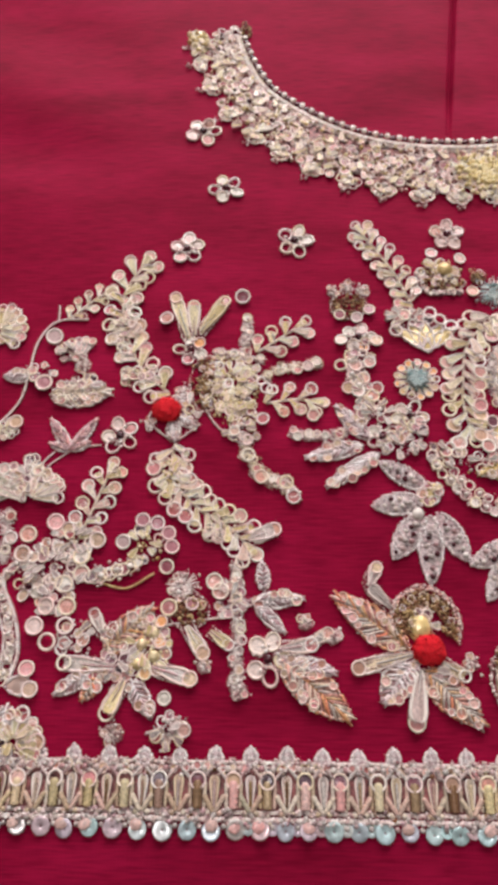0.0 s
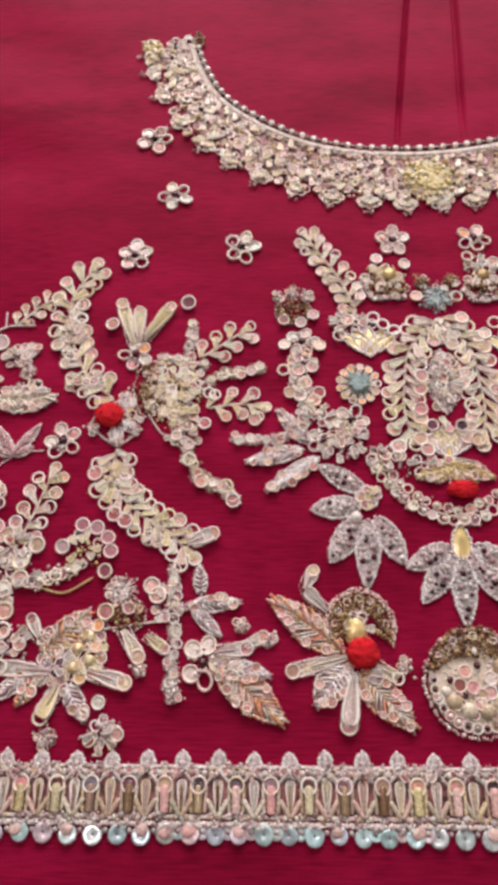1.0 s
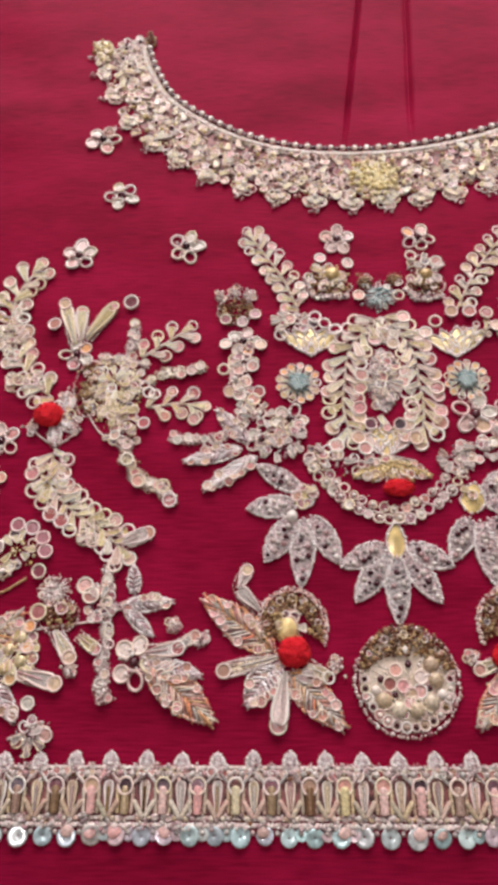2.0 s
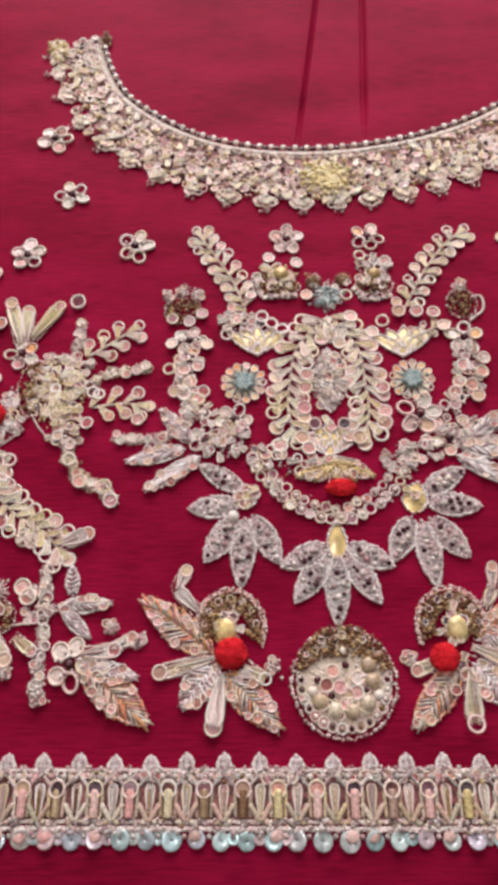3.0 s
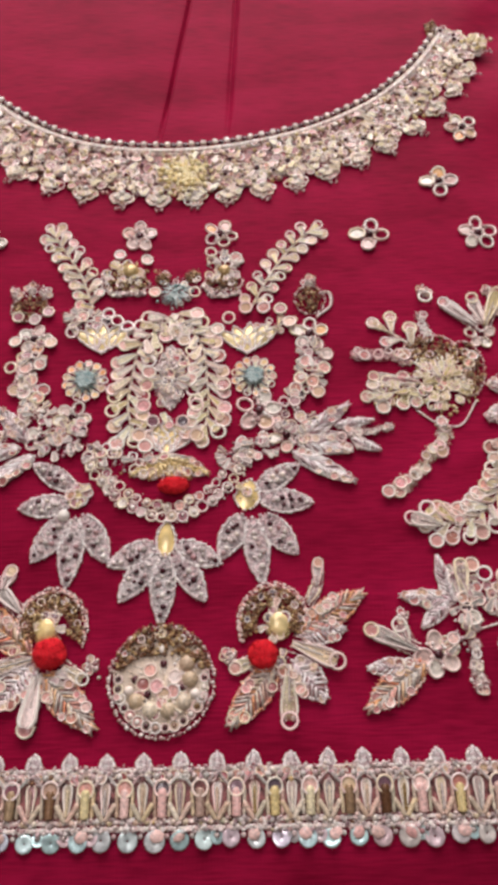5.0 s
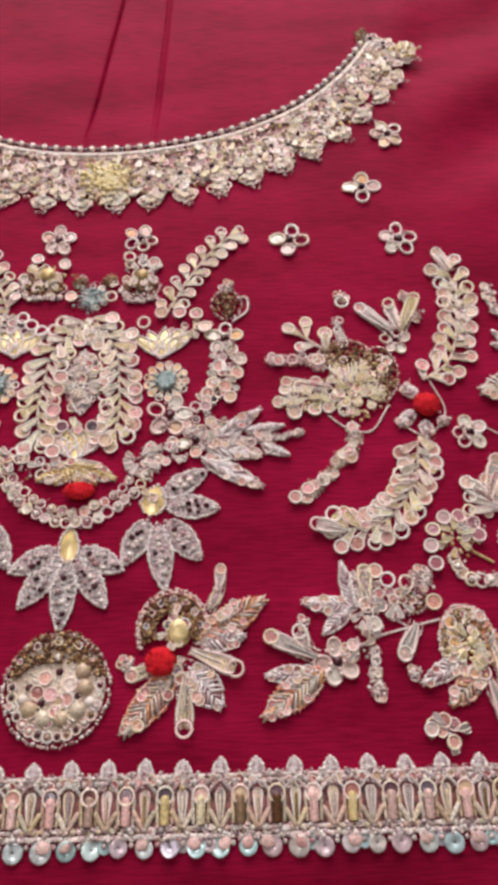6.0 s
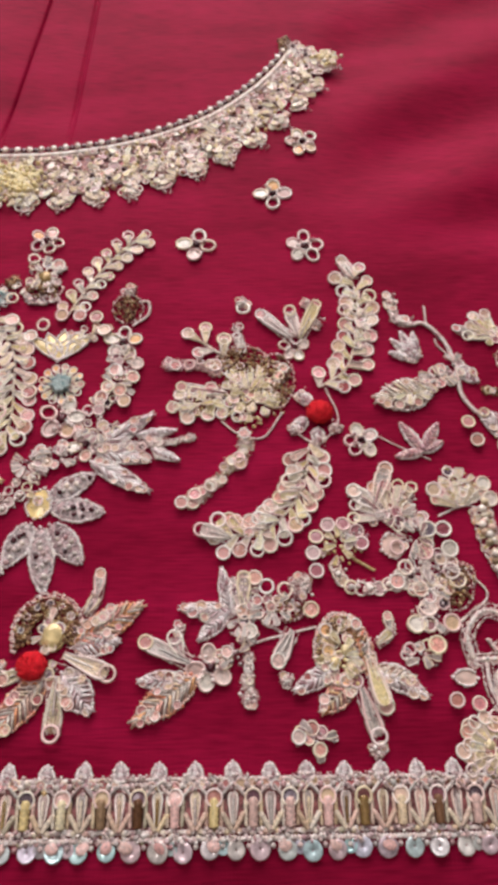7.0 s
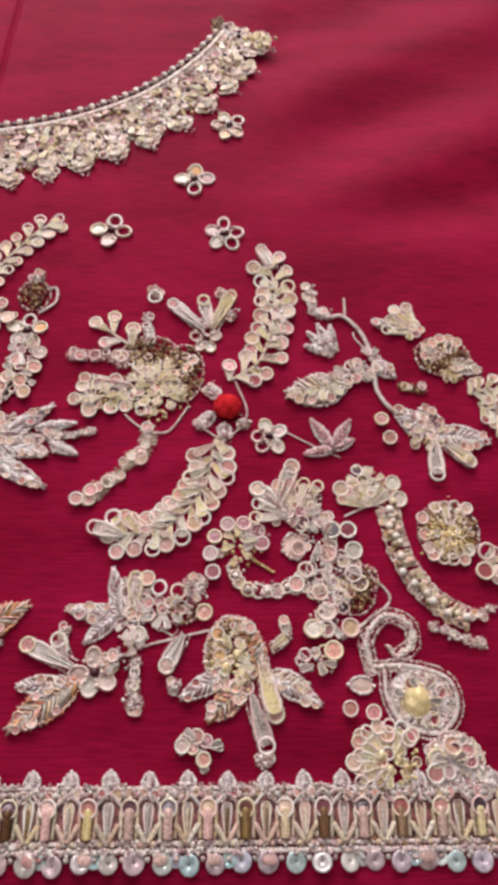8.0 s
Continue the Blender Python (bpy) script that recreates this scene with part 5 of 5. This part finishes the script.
loop(m, [(150.3, -25.2), (156.4, -9.1)], 5.7)
loop(m, [(152.2, -24.9), (144.0, -17.6)], 5.7)
burr(m, [(162.7, -19.6)], 4.3, "silver")
cluster(m, [(158.3, -26.4)], 9.4, 5.5, "mauve")
cluster(m, [(165.2, -35.4)], 5.8, 10.6, "silver")
cluster(m, [(171.7, -46.6)], 6.3, 6.3, "silver")
cluster(m, [(165.4, -62.9)], 5.2, 5.5, "mauve")
cluster(m, [(178.7, -49.0)], 4.7, 3.8, "brown")
leaf(m, [(159.8, -36.7), (152.3, -39.5)], 9.4, "stone_pink")
ring(m, [(169.5, -32.3), (175.0, -32.3), (175.9, -47.4), (177.8, -50.5)], 3.1, "dark")
ring(m, [(167.5, -40.4), (176.5, -39.5), (161.6, -65.3), (173.8, -65.0), (167.9, -72.1), (166.3, -59.9)], 3.2, "pink")
ring(m, [(157.7, -38.8), (159.9, -46.1), (156.6, -50.8), (166.0, -65.3), (164.3, -53.6)], 2.9, "pale")
blossom(m, [(161.7, -49.0)], 5.9, 5)
cluster(m, [(176.1, -52.1)], 6.3, 7.8, "brown")
cluster(m, [(168.2, -53.6)], 7.2, 7.8, "mauve")
cord(m, [(177.4, -43.9), (187.9, -55.1), (179.2, -63.0), (171.2, -68.5)], 1.0, "silver")
chain(m, [(134.9, -45.1), (138.0, -50.5), (145.7, -52.8), (156.6, -51.7)], 2.7, 8)
cord(m, [(141.2, -41.9), (149.0, -46.6)], 1.1, "gold")
cluster(m, [(137.7, -38.2)], 7.3, 6.3, "gold")
burr(m, [(142.0, -33.8)], 4.8, "mauve")
ring(m, [(133.6, -30.4), (139.0, -30.1), (129.2, -34.7), (127.8, -40.5), (128.7, -46.8), (143.8, -32.7), (145.2, -37.1)], 2.7, "mauve")
cluster(m, [(162.5, -75.4)], 5.1, 4.5, "mauve")
m = motif("scroll_motif", "silver beaded paisley scroll with gilt stone centre", "embroidered paisley", "")
disc(m, [(194.4, -87.0)], 9.8, "silver")
chain(m, [(180.2, -78.6), (178.8, -68.6), (185.2, -61.2), (193.0, -63.6), (193.9, -70.1), (188.6, -74.1)], 1.6, 16)
cord(m, [(180.2, -78.6), (178.8, -68.6), (185.2, -61.2), (193.0, -63.6), (193.9, -70.1), (188.6, -74.1), (185.9, -70.8)], 1.8, "silver")
cord(m, [(180.4, -77.2), (191.7, -76.9), (204.0, -80.8), (206.3, -89.8), (199.9, -96.7), (189.2, -94.4), (184.4, -86.9), (184.0, -78.6)], 1.7, "silver")
dotted(m, [(180.2, -78.6), (178.8, -68.6), (185.2, -61.2), (193.0, -63.6), (193.9, -70.1), (188.6, -74.1)], 4.6, 0.6)
dotted(m, [(180.4, -77.2), (191.7, -76.9), (204.0, -80.8), (206.3, -89.8), (199.9, -96.7), (189.2, -94.4), (184.4, -86.9), (184.0, -78.6)], 3.4, 0.6)
chain(m, [(182.0, -75.8), (191.5, -78.6), (202.4, -82.2), (204.4, -89.8), (199.3, -95.1), (190.1, -92.4), (186.2, -86.9)], 1.4, 22)
cluster(m, [(194.3, -87.3)], 8.3, 7.7, "silver")
stone(m, [(193.5, -87.7)], 4.7, 5.0)
ring(m, [(172.2, -89.5), (179.4, -90.7)], 2.5, "pale")
leaf(m, [(180.3, -82.8), (172.1, -82.4)], 5.5, "stone_pink")
m = motif("bottom_flower", "gilt bead flower with sequin ring petals above the hem", "embroidered flower", "")
fan(m, [(183.4, -104.8), (182.0, -93.7)], 11.5, 6, "gold")
fan(m, [(183.4, -104.8), (171.2, -106.7)], 11.0, 3, "gold")
dome(m, [(181.0, -103.0), (186.0, -104.0), (183.0, -107.0), (188.4, -106.6)], 1.9, "gold")
cluster(m, [(183.4, -105.1)], 9.1, 7.0, "yellow")
ring(m, [(172.1, -104.7), (174.9, -97.6), (182.9, -96.9), (189.6, -98.2)], 2.6, "pale")
m = motif("bottom_paisley", "silver paisley with pink sequins touching the hem band", "embroidered paisley", "")
disc(m, [(203.5, -105.0)], 8.1, "silver")
ring(m, [(197.8, -103.9), (202.9, -100.3), (197.0, -108.0)], 3.0, "pink")
cluster(m, [(202.7, -104.2)], 7.0, 7.0, "mauve")
chain(m, [(196.0, -101.8), (202.6, -97.9), (210.2, -101.1), (211.7, -109.0)], 1.9, 12)
m = motif("bee_flower", "orange and silver flower with ring-tipped drooping petals", "embroidered flower", "")
hood(m, [(135.6, -73.0)], 8.6, 11.0)
cluster(m, [(135.6, -74.6)], 7.4, 11.2, "yellow")
dome(m, [(133.0, -70.0), (137.2, -73.4), (133.2, -77.4), (138.4, -79.2)], 2.3, "gold")
ring(m, [(131.2, -73.6), (136.2, -82.8), (130.6, -66.8)], 2.3, "orange")
leaf(m, [(143.7, -80.8), (139.2, -62.9)], 8.7, "fern_orange")
loop(m, [(147.7, -71.6), (152.7, -67.7), (152.0, -62.6)], 3.3)
leaf(m, [(133.3, -79.0), (119.4, -85.9)], 6.2, "fern_silver")
loop(m, [(143.9, -74.7), (148.8, -91.0)], 5.5)
leaf(m, [(144.7, -80.1), (159.2, -82.6)], 6.9, "fern_cream")
leaf(m, [(147.5, -80.1), (162.9, -88.1)], 5.9, "fern_silver")
leaf(m, [(138.7, -83.2), (127.8, -92.5)], 7.5, "fern_orange")
loop(m, [(141.3, -85.2), (145.8, -99.9)], 5.4)
burr(m, [(144.9, -103.7)], 3.1, "silver")
cluster(m, [(125.4, -100.3)], 5.4, 5.1, "silver")
ring(m, [(120.1, -99.6), (124.4, -97.1), (126.6, -103.5)], 2.4, "pink")
m = motif("flower_sprig", "silver twig with pink sequin flower and feathered leaf", "embroidered sprig", "")
blossom(m, [(91.9, -78.4)], 7.8, 5)
leaf(m, [(87.2, -80.9), (67.3, -94.6)], 10.1, "fern_orange")
leaf(m, [(83.5, -82.2), (68.6, -82.1)], 6.0, "fern_silver")
loop(m, [(85.5, -76.9), (70.3, -69.9)], 5.1)
loop(m, [(82.4, -74.7), (79.8, -68.5)], 5.1)
burr(m, [(81.3, -65.6)], 2.4, "silver")
cord(m, [(96.8, -76.0), (105.3, -71.1), (117.0, -68.0), (127.4, -65.7)], 0.9, "silver")
cord(m, [(109.3, -63.2), (117.0, -68.0)], 0.9, "silver")
cluster(m, [(103.0, -62.5)], 4.5, 9.9, "mauve")
cluster(m, [(99.9, -73.9)], 5.0, 4.4, "silver")
loop(m, [(103.0, -59.4), (103.3, -48.9)], 5.0)
leaf(m, [(99.7, -61.0), (81.8, -58.9)], 5.5, "fern_silver")
leaf(m, [(97.9, -60.5), (88.1, -69.4)], 4.9, "fern_silver")
leaf(m, [(98.8, -61.6), (95.6, -45.8)], 4.9, "fern_silver")
cluster(m, [(112.9, -58.8)], 9.1, 5.4, "mauve")
cluster(m, [(118.2, -59.5)], 5.1, 3.3, "brown")
cluster(m, [(102.8, -53.5)], 4.0, 6.1, "silver")
ring(m, [(105.1, -66.8), (107.1, -48.9)], 2.7, "pink")
ring(m, [(111.1, -52.0), (103.2, -60.4), (117.4, -53.2), (126.1, -59.9)], 2.8, "pale")
burr(m, [(122.9, -51.7)], 5.2, "silver")
loop(m, [(119.5, -66.7), (114.4, -76.5)], 5.2)
burr(m, [(116.9, -82.4)], 2.6, "silver")
spiky(m, [(104.1, -75.4), (104.0, -83.6)], 2.2, "silver")
burr(m, [(104.8, -87.7)], 3.4, "silver")
m = motif("fan_flower", "pale yellow fan of ring-tipped petals", "embroidered flower", "")
fan(m, [(-204.7, 50.5), (-194.2, 52.1)], 12.2, 5, "gold")
fan(m, [(-203.4, 52.2), (-198.4, 60.0)], 10.7, 4, "gold")
cluster(m, [(-201.9, 52.2)], 6.1, 6.1, "gold")
m = motif("vine_motif", "thin silver thread vine with beaded leaves", "embroidered vine", "")
cord(m, [(-199.6, 6.6), (-190.5, 19.0), (-188.3, 31.9), (-186.2, 46.0), (-179.4, 55.7), (-166.6, 56.6)], 1.2, "silver")
cord(m, [(-179.1, 63.3), (-178.7, 55.7)], 0.9, "silver")
ring(m, [(-179.3, 48.1), (-181.3, 26.9)], 3.6, "mauve")
twig(m, [(-173.5, 57.4), (-165.8, 64.9), (-157.9, 71.0)], "both", 4, 4.3)
fan(m, [(-167.8, 38.2), (-170.2, 51.8)], 8.9, 5, "silver")
cluster(m, [(-171.1, 41.6)], 5.4, 4.5, "mauve")
leaf(m, [(-178.2, 21.9), (-154.1, 22.7)], 12.0, "fern_cream")
cluster(m, [(-164.8, 23.6)], 9.0, 5.8, "silver")
burr(m, [(-166.4, 34.9)], 3.9, "silver")
leaf(m, [(-186.8, 30.2), (-198.0, 30.3)], 5.9, "fern_silver")
cluster(m, [(-184.1, 31.8)], 6.8, 4.4, "mauve")
for tip, wide in (((-176.4, 11.0), 4.4), ((-158.6, 10.8), 4.2), ((-160.4, 1.4), 3.4), ((-176.0, 1.0), 3.2)):
    leaf(m, [(-167.6, -1.8), tip], wide, "fern_pink")
cord(m, [(-176.3, -8.5), (-165.9, -1.1), (-156.2, 0.3)], 0.7, "silver")
ring(m, [(-190.3, 9.9)], 2.9, "pale")
twig(m, [(-198.0, 5.1), (-191.2, 8.1)], "both", 3, 3.4)
m = motif("leaf_spray", "cream sequin leaf spray with paired gilt bars", "embroidered spray", "")
twig(m, [(-131.4, 22.9), (-142.2, 33.0), (-150.2, 51.5), (-151.6, 69.1), (-143.4, 85.5)], "both", 10, 6.9)
cluster(m, [(-149.5, 51.5)], 5.1, 15.1, "cream")
cluster(m, [(-142.0, 29.8)], 7.3, 5.0, "cream")
m = motif("pompom_sprig", "red pompom framed by silver thread loops", "pompom", "red pompoms in silver loops")
cord(m, [(-126.4, 22.9), (-138.0, 12.3), (-128.3, 2.4), (-120.0, 6.9)], 0.9, "silver")
leaf(m, [(-126.3, 15.7), (-124.7, 24.5)], 5.0, "fern_silver")
leaf(m, [(-127.0, 13.0), (-119.4, 7.6)], 5.0, "fern_silver")
leaf(m, [(-128.8, 10.4), (-127.5, 1.9)], 5.0, "fern_silver")
cluster(m, [(-122.5, 15.3)], 2.8, 5.7, "silver")
burr(m, [(-125.0, 23.0), (-120.6, 8.6), (-127.8, 3.4), (-137.4, 9.0)], 2.7, "silver")
pom(m, [(-131.0, 14.3)], 5.6, 5.0)
m = motif("small_flower", "small five-petalled flower of cream sequins with dark bead centre", "small flower", "small flowers scattered below the neckline")
blossom(m, [(-148.8, 4.0)], 7.9, 5)
m = motif("sunflower_motif", "big gilt and brown beaded flower head with sequin sprigs", "embroidered flower", "")
cluster(m, [(-106.3, 25.4)], 12.4, 13.8, "gold")
cluster(m, [(-115.7, 26.3)], 5.8, 11.5, "brown")
cluster(m, [(-104.2, 26.2)], 8.1, 7.2, "yellow")
cluster(m, [(-104.0, 13.6)], 8.5, 5.7, "gold")
cluster(m, [(-101.1, 6.0)], 6.4, 4.2, "silver")
blossom(m, [(-122.8, 41.9)], 7.1, 5)
loop(m, [(-123.8, 46.9), (-129.9, 66.1)], 5.2)
loop(m, [(-121.6, 48.5), (-122.1, 61.9)], 5.2)
ring(m, [(-133.2, 56.2)], 3.0, "pale")
loop(m, [(-119.3, 49.1), (-109.3, 64.0)], 5.2)
spiky(m, [(-99.4, 55.2), (-100.5, 41.6)], 2.7, "silver")
ring(m, [(-101.8, 66.2)], 3.3, "dark")
spiky(m, [(-112.5, 40.9), (-94.9, 37.4)], 2.4, "silver")
twig(m, [(-94.9, 40.7), (-85.3, 47.3), (-77.3, 53.3)], "both", 3, 5.8)
spiky(m, [(-92.0, 30.1), (-83.3, 33.2), (-72.9, 35.2)], 2.9, "cream")
twig(m, [(-91.3, 17.6), (-80.6, 19.0), (-71.5, 17.8)], "both", 3, 5.8)
ring(m, [(-92.0, 23.7), (-73.8, 11.9), (-93.4, 10.5)], 2.6, "pale")
spiky(m, [(-100.4, 3.0), (-100.0, -3.0), (-93.4, -11.7), (-85.3, -16.0), (-81.1, -20.5)], 3.1, "cream")
ring(m, [(-98.9, -4.4), (-94.1, -13.1), (-84.6, -15.3), (-82.0, -20.9)], 2.8, "pale")
cord(m, [(-117.6, 18.4), (-110.9, 7.6), (-100.3, -0.7)], 0.9, "silver")
m = motif("leaf_spray", "curved cream sequin leaf spray with paired gilt bars", "embroidered spray", "")
twig(m, [(-127.6, -1.3), (-128.0, -13.0), (-117.9, -24.6), (-106.0, -32.1), (-97.3, -40.8)], "both", 12, 6.7)
loop(m, [(-98.6, -37.0), (-89.2, -33.3)], 5.3)
cluster(m, [(-127.3, -12.2)], 5.1, 7.5, "gold")
cluster(m, [(-108.9, -32.8)], 8.7, 4.3, "cream")
m = motif("leaf_cluster", "cream ring cluster with silver thread", "embroidered leaf", "")
fan(m, [(-181.9, -22.9), (-183.2, -7.2)], 13.5, 7, "cream")
fan(m, [(-180.6, -21.4), (-173.8, -15.2)], 12.0, 5, "cream")
fan(m, [(-184.0, -18.3), (-195.1, -15.1)], 12.1, 4, "cream")
cluster(m, [(-182.4, -13.6)], 8.5, 8.5, "mauve")
cord(m, [(-173.8, -2.4), (-177.8, -7.2), (-175.7, -12.0)], 0.9, "silver")
spiky(m, [(-188.8, -27.5), (-188.2, -42.3)], 3.3, "silver")
m = motif("paisley_motif", "silver paisley with pink sequins and beaded hook", "embroidered paisley", "")
twig(m, [(-164.0, -43.8), (-158.1, -29.0), (-151.0, -8.9)], "both", 6, 5.8)
cluster(m, [(-162.5, -37.2)], 8.8, 5.8, "silver")
cluster(m, [(-171.6, -46.6)], 11.0, 8.7, "mauve")
ring(m, [(-169.8, -30.5), (-158.9, -43.2), (-164.4, -53.1), (-169.9, -60.9), (-162.5, -60.9), (-173.3, -67.7)], 3.3, "pink")
ring(m, [(-179.5, -35.0), (-180.8, -42.3), (-153.7, -37.2), (-162.4, -67.6), (-168.2, -73.0), (-158.3, -49.5)], 3.2, "pale")
blossom(m, [(-177.2, -53.7)], 5.7, 5)
cluster(m, [(-167.5, -57.2)], 6.5, 7.1, "mauve")
chain(m, [(-180.7, -43.8), (-187.4, -52.3), (-183.5, -64.8), (-181.1, -76.7), (-182.6, -85.8)], 2.0, 20)
cord(m, [(-179.1, -42.3), (-186.9, -50.9), (-180.7, -64.8), (-178.2, -76.7), (-180.3, -85.7)], 1.7, "silver")
cord(m, [(-180.7, -43.8), (-189.2, -55.2), (-184.0, -71.5), (-184.1, -84.5)], 1.3, "silver")
cluster(m, [(-158.8, -72.7)], 5.5, 6.4, "silver")
cord(m, [(-152.3, -52.3), (-142.2, -54.5), (-132.6, -49.4)], 1.0, "gold")
chain(m, [(-153.9, -50.9), (-146.9, -48.7), (-138.6, -45.2)], 2.9, 6)
cluster(m, [(-136.1, -38.7)], 5.8, 6.7, "gold")
ring(m, [(-144.2, -37.9), (-137.5, -29.8), (-132.0, -30.9), (-127.7, -34.7), (-126.3, -39.7), (-127.8, -46.9)], 2.8, "mauve")
cluster(m, [(-156.2, -48.7)], 5.7, 4.3, "silver")
m = motif("bottom_flower", "gilt bead flower with sequin ring petals above the hem", "embroidered flower", "")
fan(m, [(-175.8, -105.4), (-175.6, -96.9)], 9.2, 7, "gold")
fan(m, [(-175.7, -106.0), (-167.2, -105.3)], 9.2, 5, "gold")
cluster(m, [(-175.9, -104.8)], 5.8, 4.5, "gold")
ring(m, [(-174.2, -81.9), (-172.3, -88.5), (-173.7, -96.3), (-167.7, -104.7)], 2.9, "pale")
leaf(m, [(-172.4, -86.8), (-181.0, -87.6)], 6.4, "stone_pink")
leaf(m, [(-179.3, -93.3), (-179.6, -101.8)], 6.3, "fern_silver")
m = motif("bee_flower", "orange and silver flower with ring-tipped drooping petals", "embroidered flower", "")
cluster(m, [(-133.5, -74.6)], 7.4, 11.4, "yellow")
dome(m, [(-131.0, -70.0), (-135.0, -73.6), (-130.8, -77.6), (-136.2, -80.0)], 2.3, "gold")
ring(m, [(-128.8, -73.0), (-133.4, -83.2), (-128.6, -66.0)], 2.3, "orange")
leaf(m, [(-147.7, -75.9), (-131.9, -61.2)], 10.3, "fern_orange")
loop(m, [(-145.0, -72.0), (-149.1, -70.0), (-152.3, -63.6)], 4.1)
cluster(m, [(-143.1, -79.1)], 8.2, 6.0, "silver")
loop(m, [(-143.1, -81.2), (-161.5, -79.9)], 5.4)
leaf(m, [(-150.4, -81.9), (-163.7, -90.0)], 5.7, "fern_silver")
leaf(m, [(-148.6, -83.0), (-154.4, -91.8)], 5.4, "fern_orange")
loop(m, [(-131.1, -81.1), (-118.1, -84.8)], 5.4)
loop(m, [(-140.4, -85.3), (-145.5, -95.7)], 5.4)
burr(m, [(-143.2, -102.1)], 3.9, "silver")
leaf(m, [(-138.1, -85.1), (-131.1, -96.5)], 6.3, "fern_silver")
ring(m, [(-126.4, -91.0), (-119.3, -100.7)], 2.4, "pink")
cluster(m, [(-124.9, -100.7)], 5.8, 5.5, "silver")
blossom(m, [(-124.9, -100.7)], 5.2, 5)
m = motif("flower_sprig", "silver twig with pink sequin flower and feathered leaf", "embroidered sprig", "")
blossom(m, [(-91.6, -78.2)], 8.6, 5)
leaf(m, [(-86.8, -78.7), (-64.7, -96.9)], 12.3, "fern_orange")
leaf(m, [(-87.5, -78.9), (-69.0, -82.5)], 6.8, "fern_silver")
loop(m, [(-87.8, -75.1), (-76.8, -73.6)], 5.0)
loop(m, [(-77.7, -73.4), (-71.0, -69.6)], 4.0)
burr(m, [(-78.6, -66.0)], 3.0, "silver")
burr(m, [(-69.3, -70.9)], 3.2, "silver")
cord(m, [(-129.4, -67.5), (-119.1, -66.1), (-108.1, -64.5)], 1.0, "silver")
cluster(m, [(-119.3, -62.5)], 6.4, 5.0, "brown")
burr(m, [(-121.8, -53.9)], 6.2, "silver")
ring(m, [(-126.3, -61.2), (-110.5, -52.2), (-108.3, -55.6)], 3.1, "pale")
cluster(m, [(-104.8, -58.4)], 6.1, 6.1, "mauve")
spiky(m, [(-102.2, -46.5), (-102.7, -60.4), (-102.2, -73.7), (-102.3, -85.2)], 2.6, "silver")
burr(m, [(-101.6, -88.3)], 3.4, "silver")
loop(m, [(-119.9, -67.3), (-114.0, -76.4)], 5.1)
burr(m, [(-113.8, -80.9)], 2.7, "silver")
loop(m, [(-111.7, -69.2), (-105.2, -73.7)], 4.1)
leaf(m, [(-96.8, -59.2), (-79.4, -57.9)], 5.5, "fern_silver")
leaf(m, [(-92.9, -55.2), (-93.8, -45.1)], 4.6, "fern_silver")
leaf(m, [(-95.7, -60.5), (-85.9, -69.4)], 4.6, "fern_silver")
spiky(m, [(-102.7, -59.1), (-94.4, -59.7)], 1.9, "mauve")
m = motif("small_flower", "small flower of pale sequins with dark bead centre", "small flower", "small flowers scattered below the neckline")
blossom(m, [(-121.3, 158.3)], 8.3, 5)
m = motif("small_flower", "small flower of pale sequins with dark bead centre", "small flower", "small flowers scattered below the neckline")
blossom(m, [(-109.9, 124.1)], 7.9, 5)
m = motif("small_flower", "small flower of pale sequins with dark bead centre", "small flower", "small flowers scattered below the neckline")
blossom(m, [(-126.3, 91.4)], 8.2, 5)
m = motif("small_flower", "small flower of pale sequins with dark bead centre", "small flower", "small flowers scattered below the neckline")
blossom(m, [(-79.6, 94.9)], 8.8, 5)
m = motif("small_flower", "small flower of pale sequins with dark bead centre", "small flower", "small flowers scattered below the neckline")
blossom(m, [(133.5, 155.2)], 8.2, 5)
m = motif("small_flower", "small flower of pale sequins with dark bead centre", "small flower", "small flowers scattered below the neckline")
blossom(m, [(118.7, 123.4)], 8.1, 4)
m = motif("small_flower", "small flower of pale sequins with dark bead centre", "small flower", "small flowers scattered below the neckline")
blossom(m, [(84.8, 94.8)], 7.9, 4)
m = motif("small_flower", "small flower of pale sequins with dark bead centre", "small flower", "small flowers scattered below the neckline")
blossom(m, [(131.6, 94.2)], 8.0, 5)
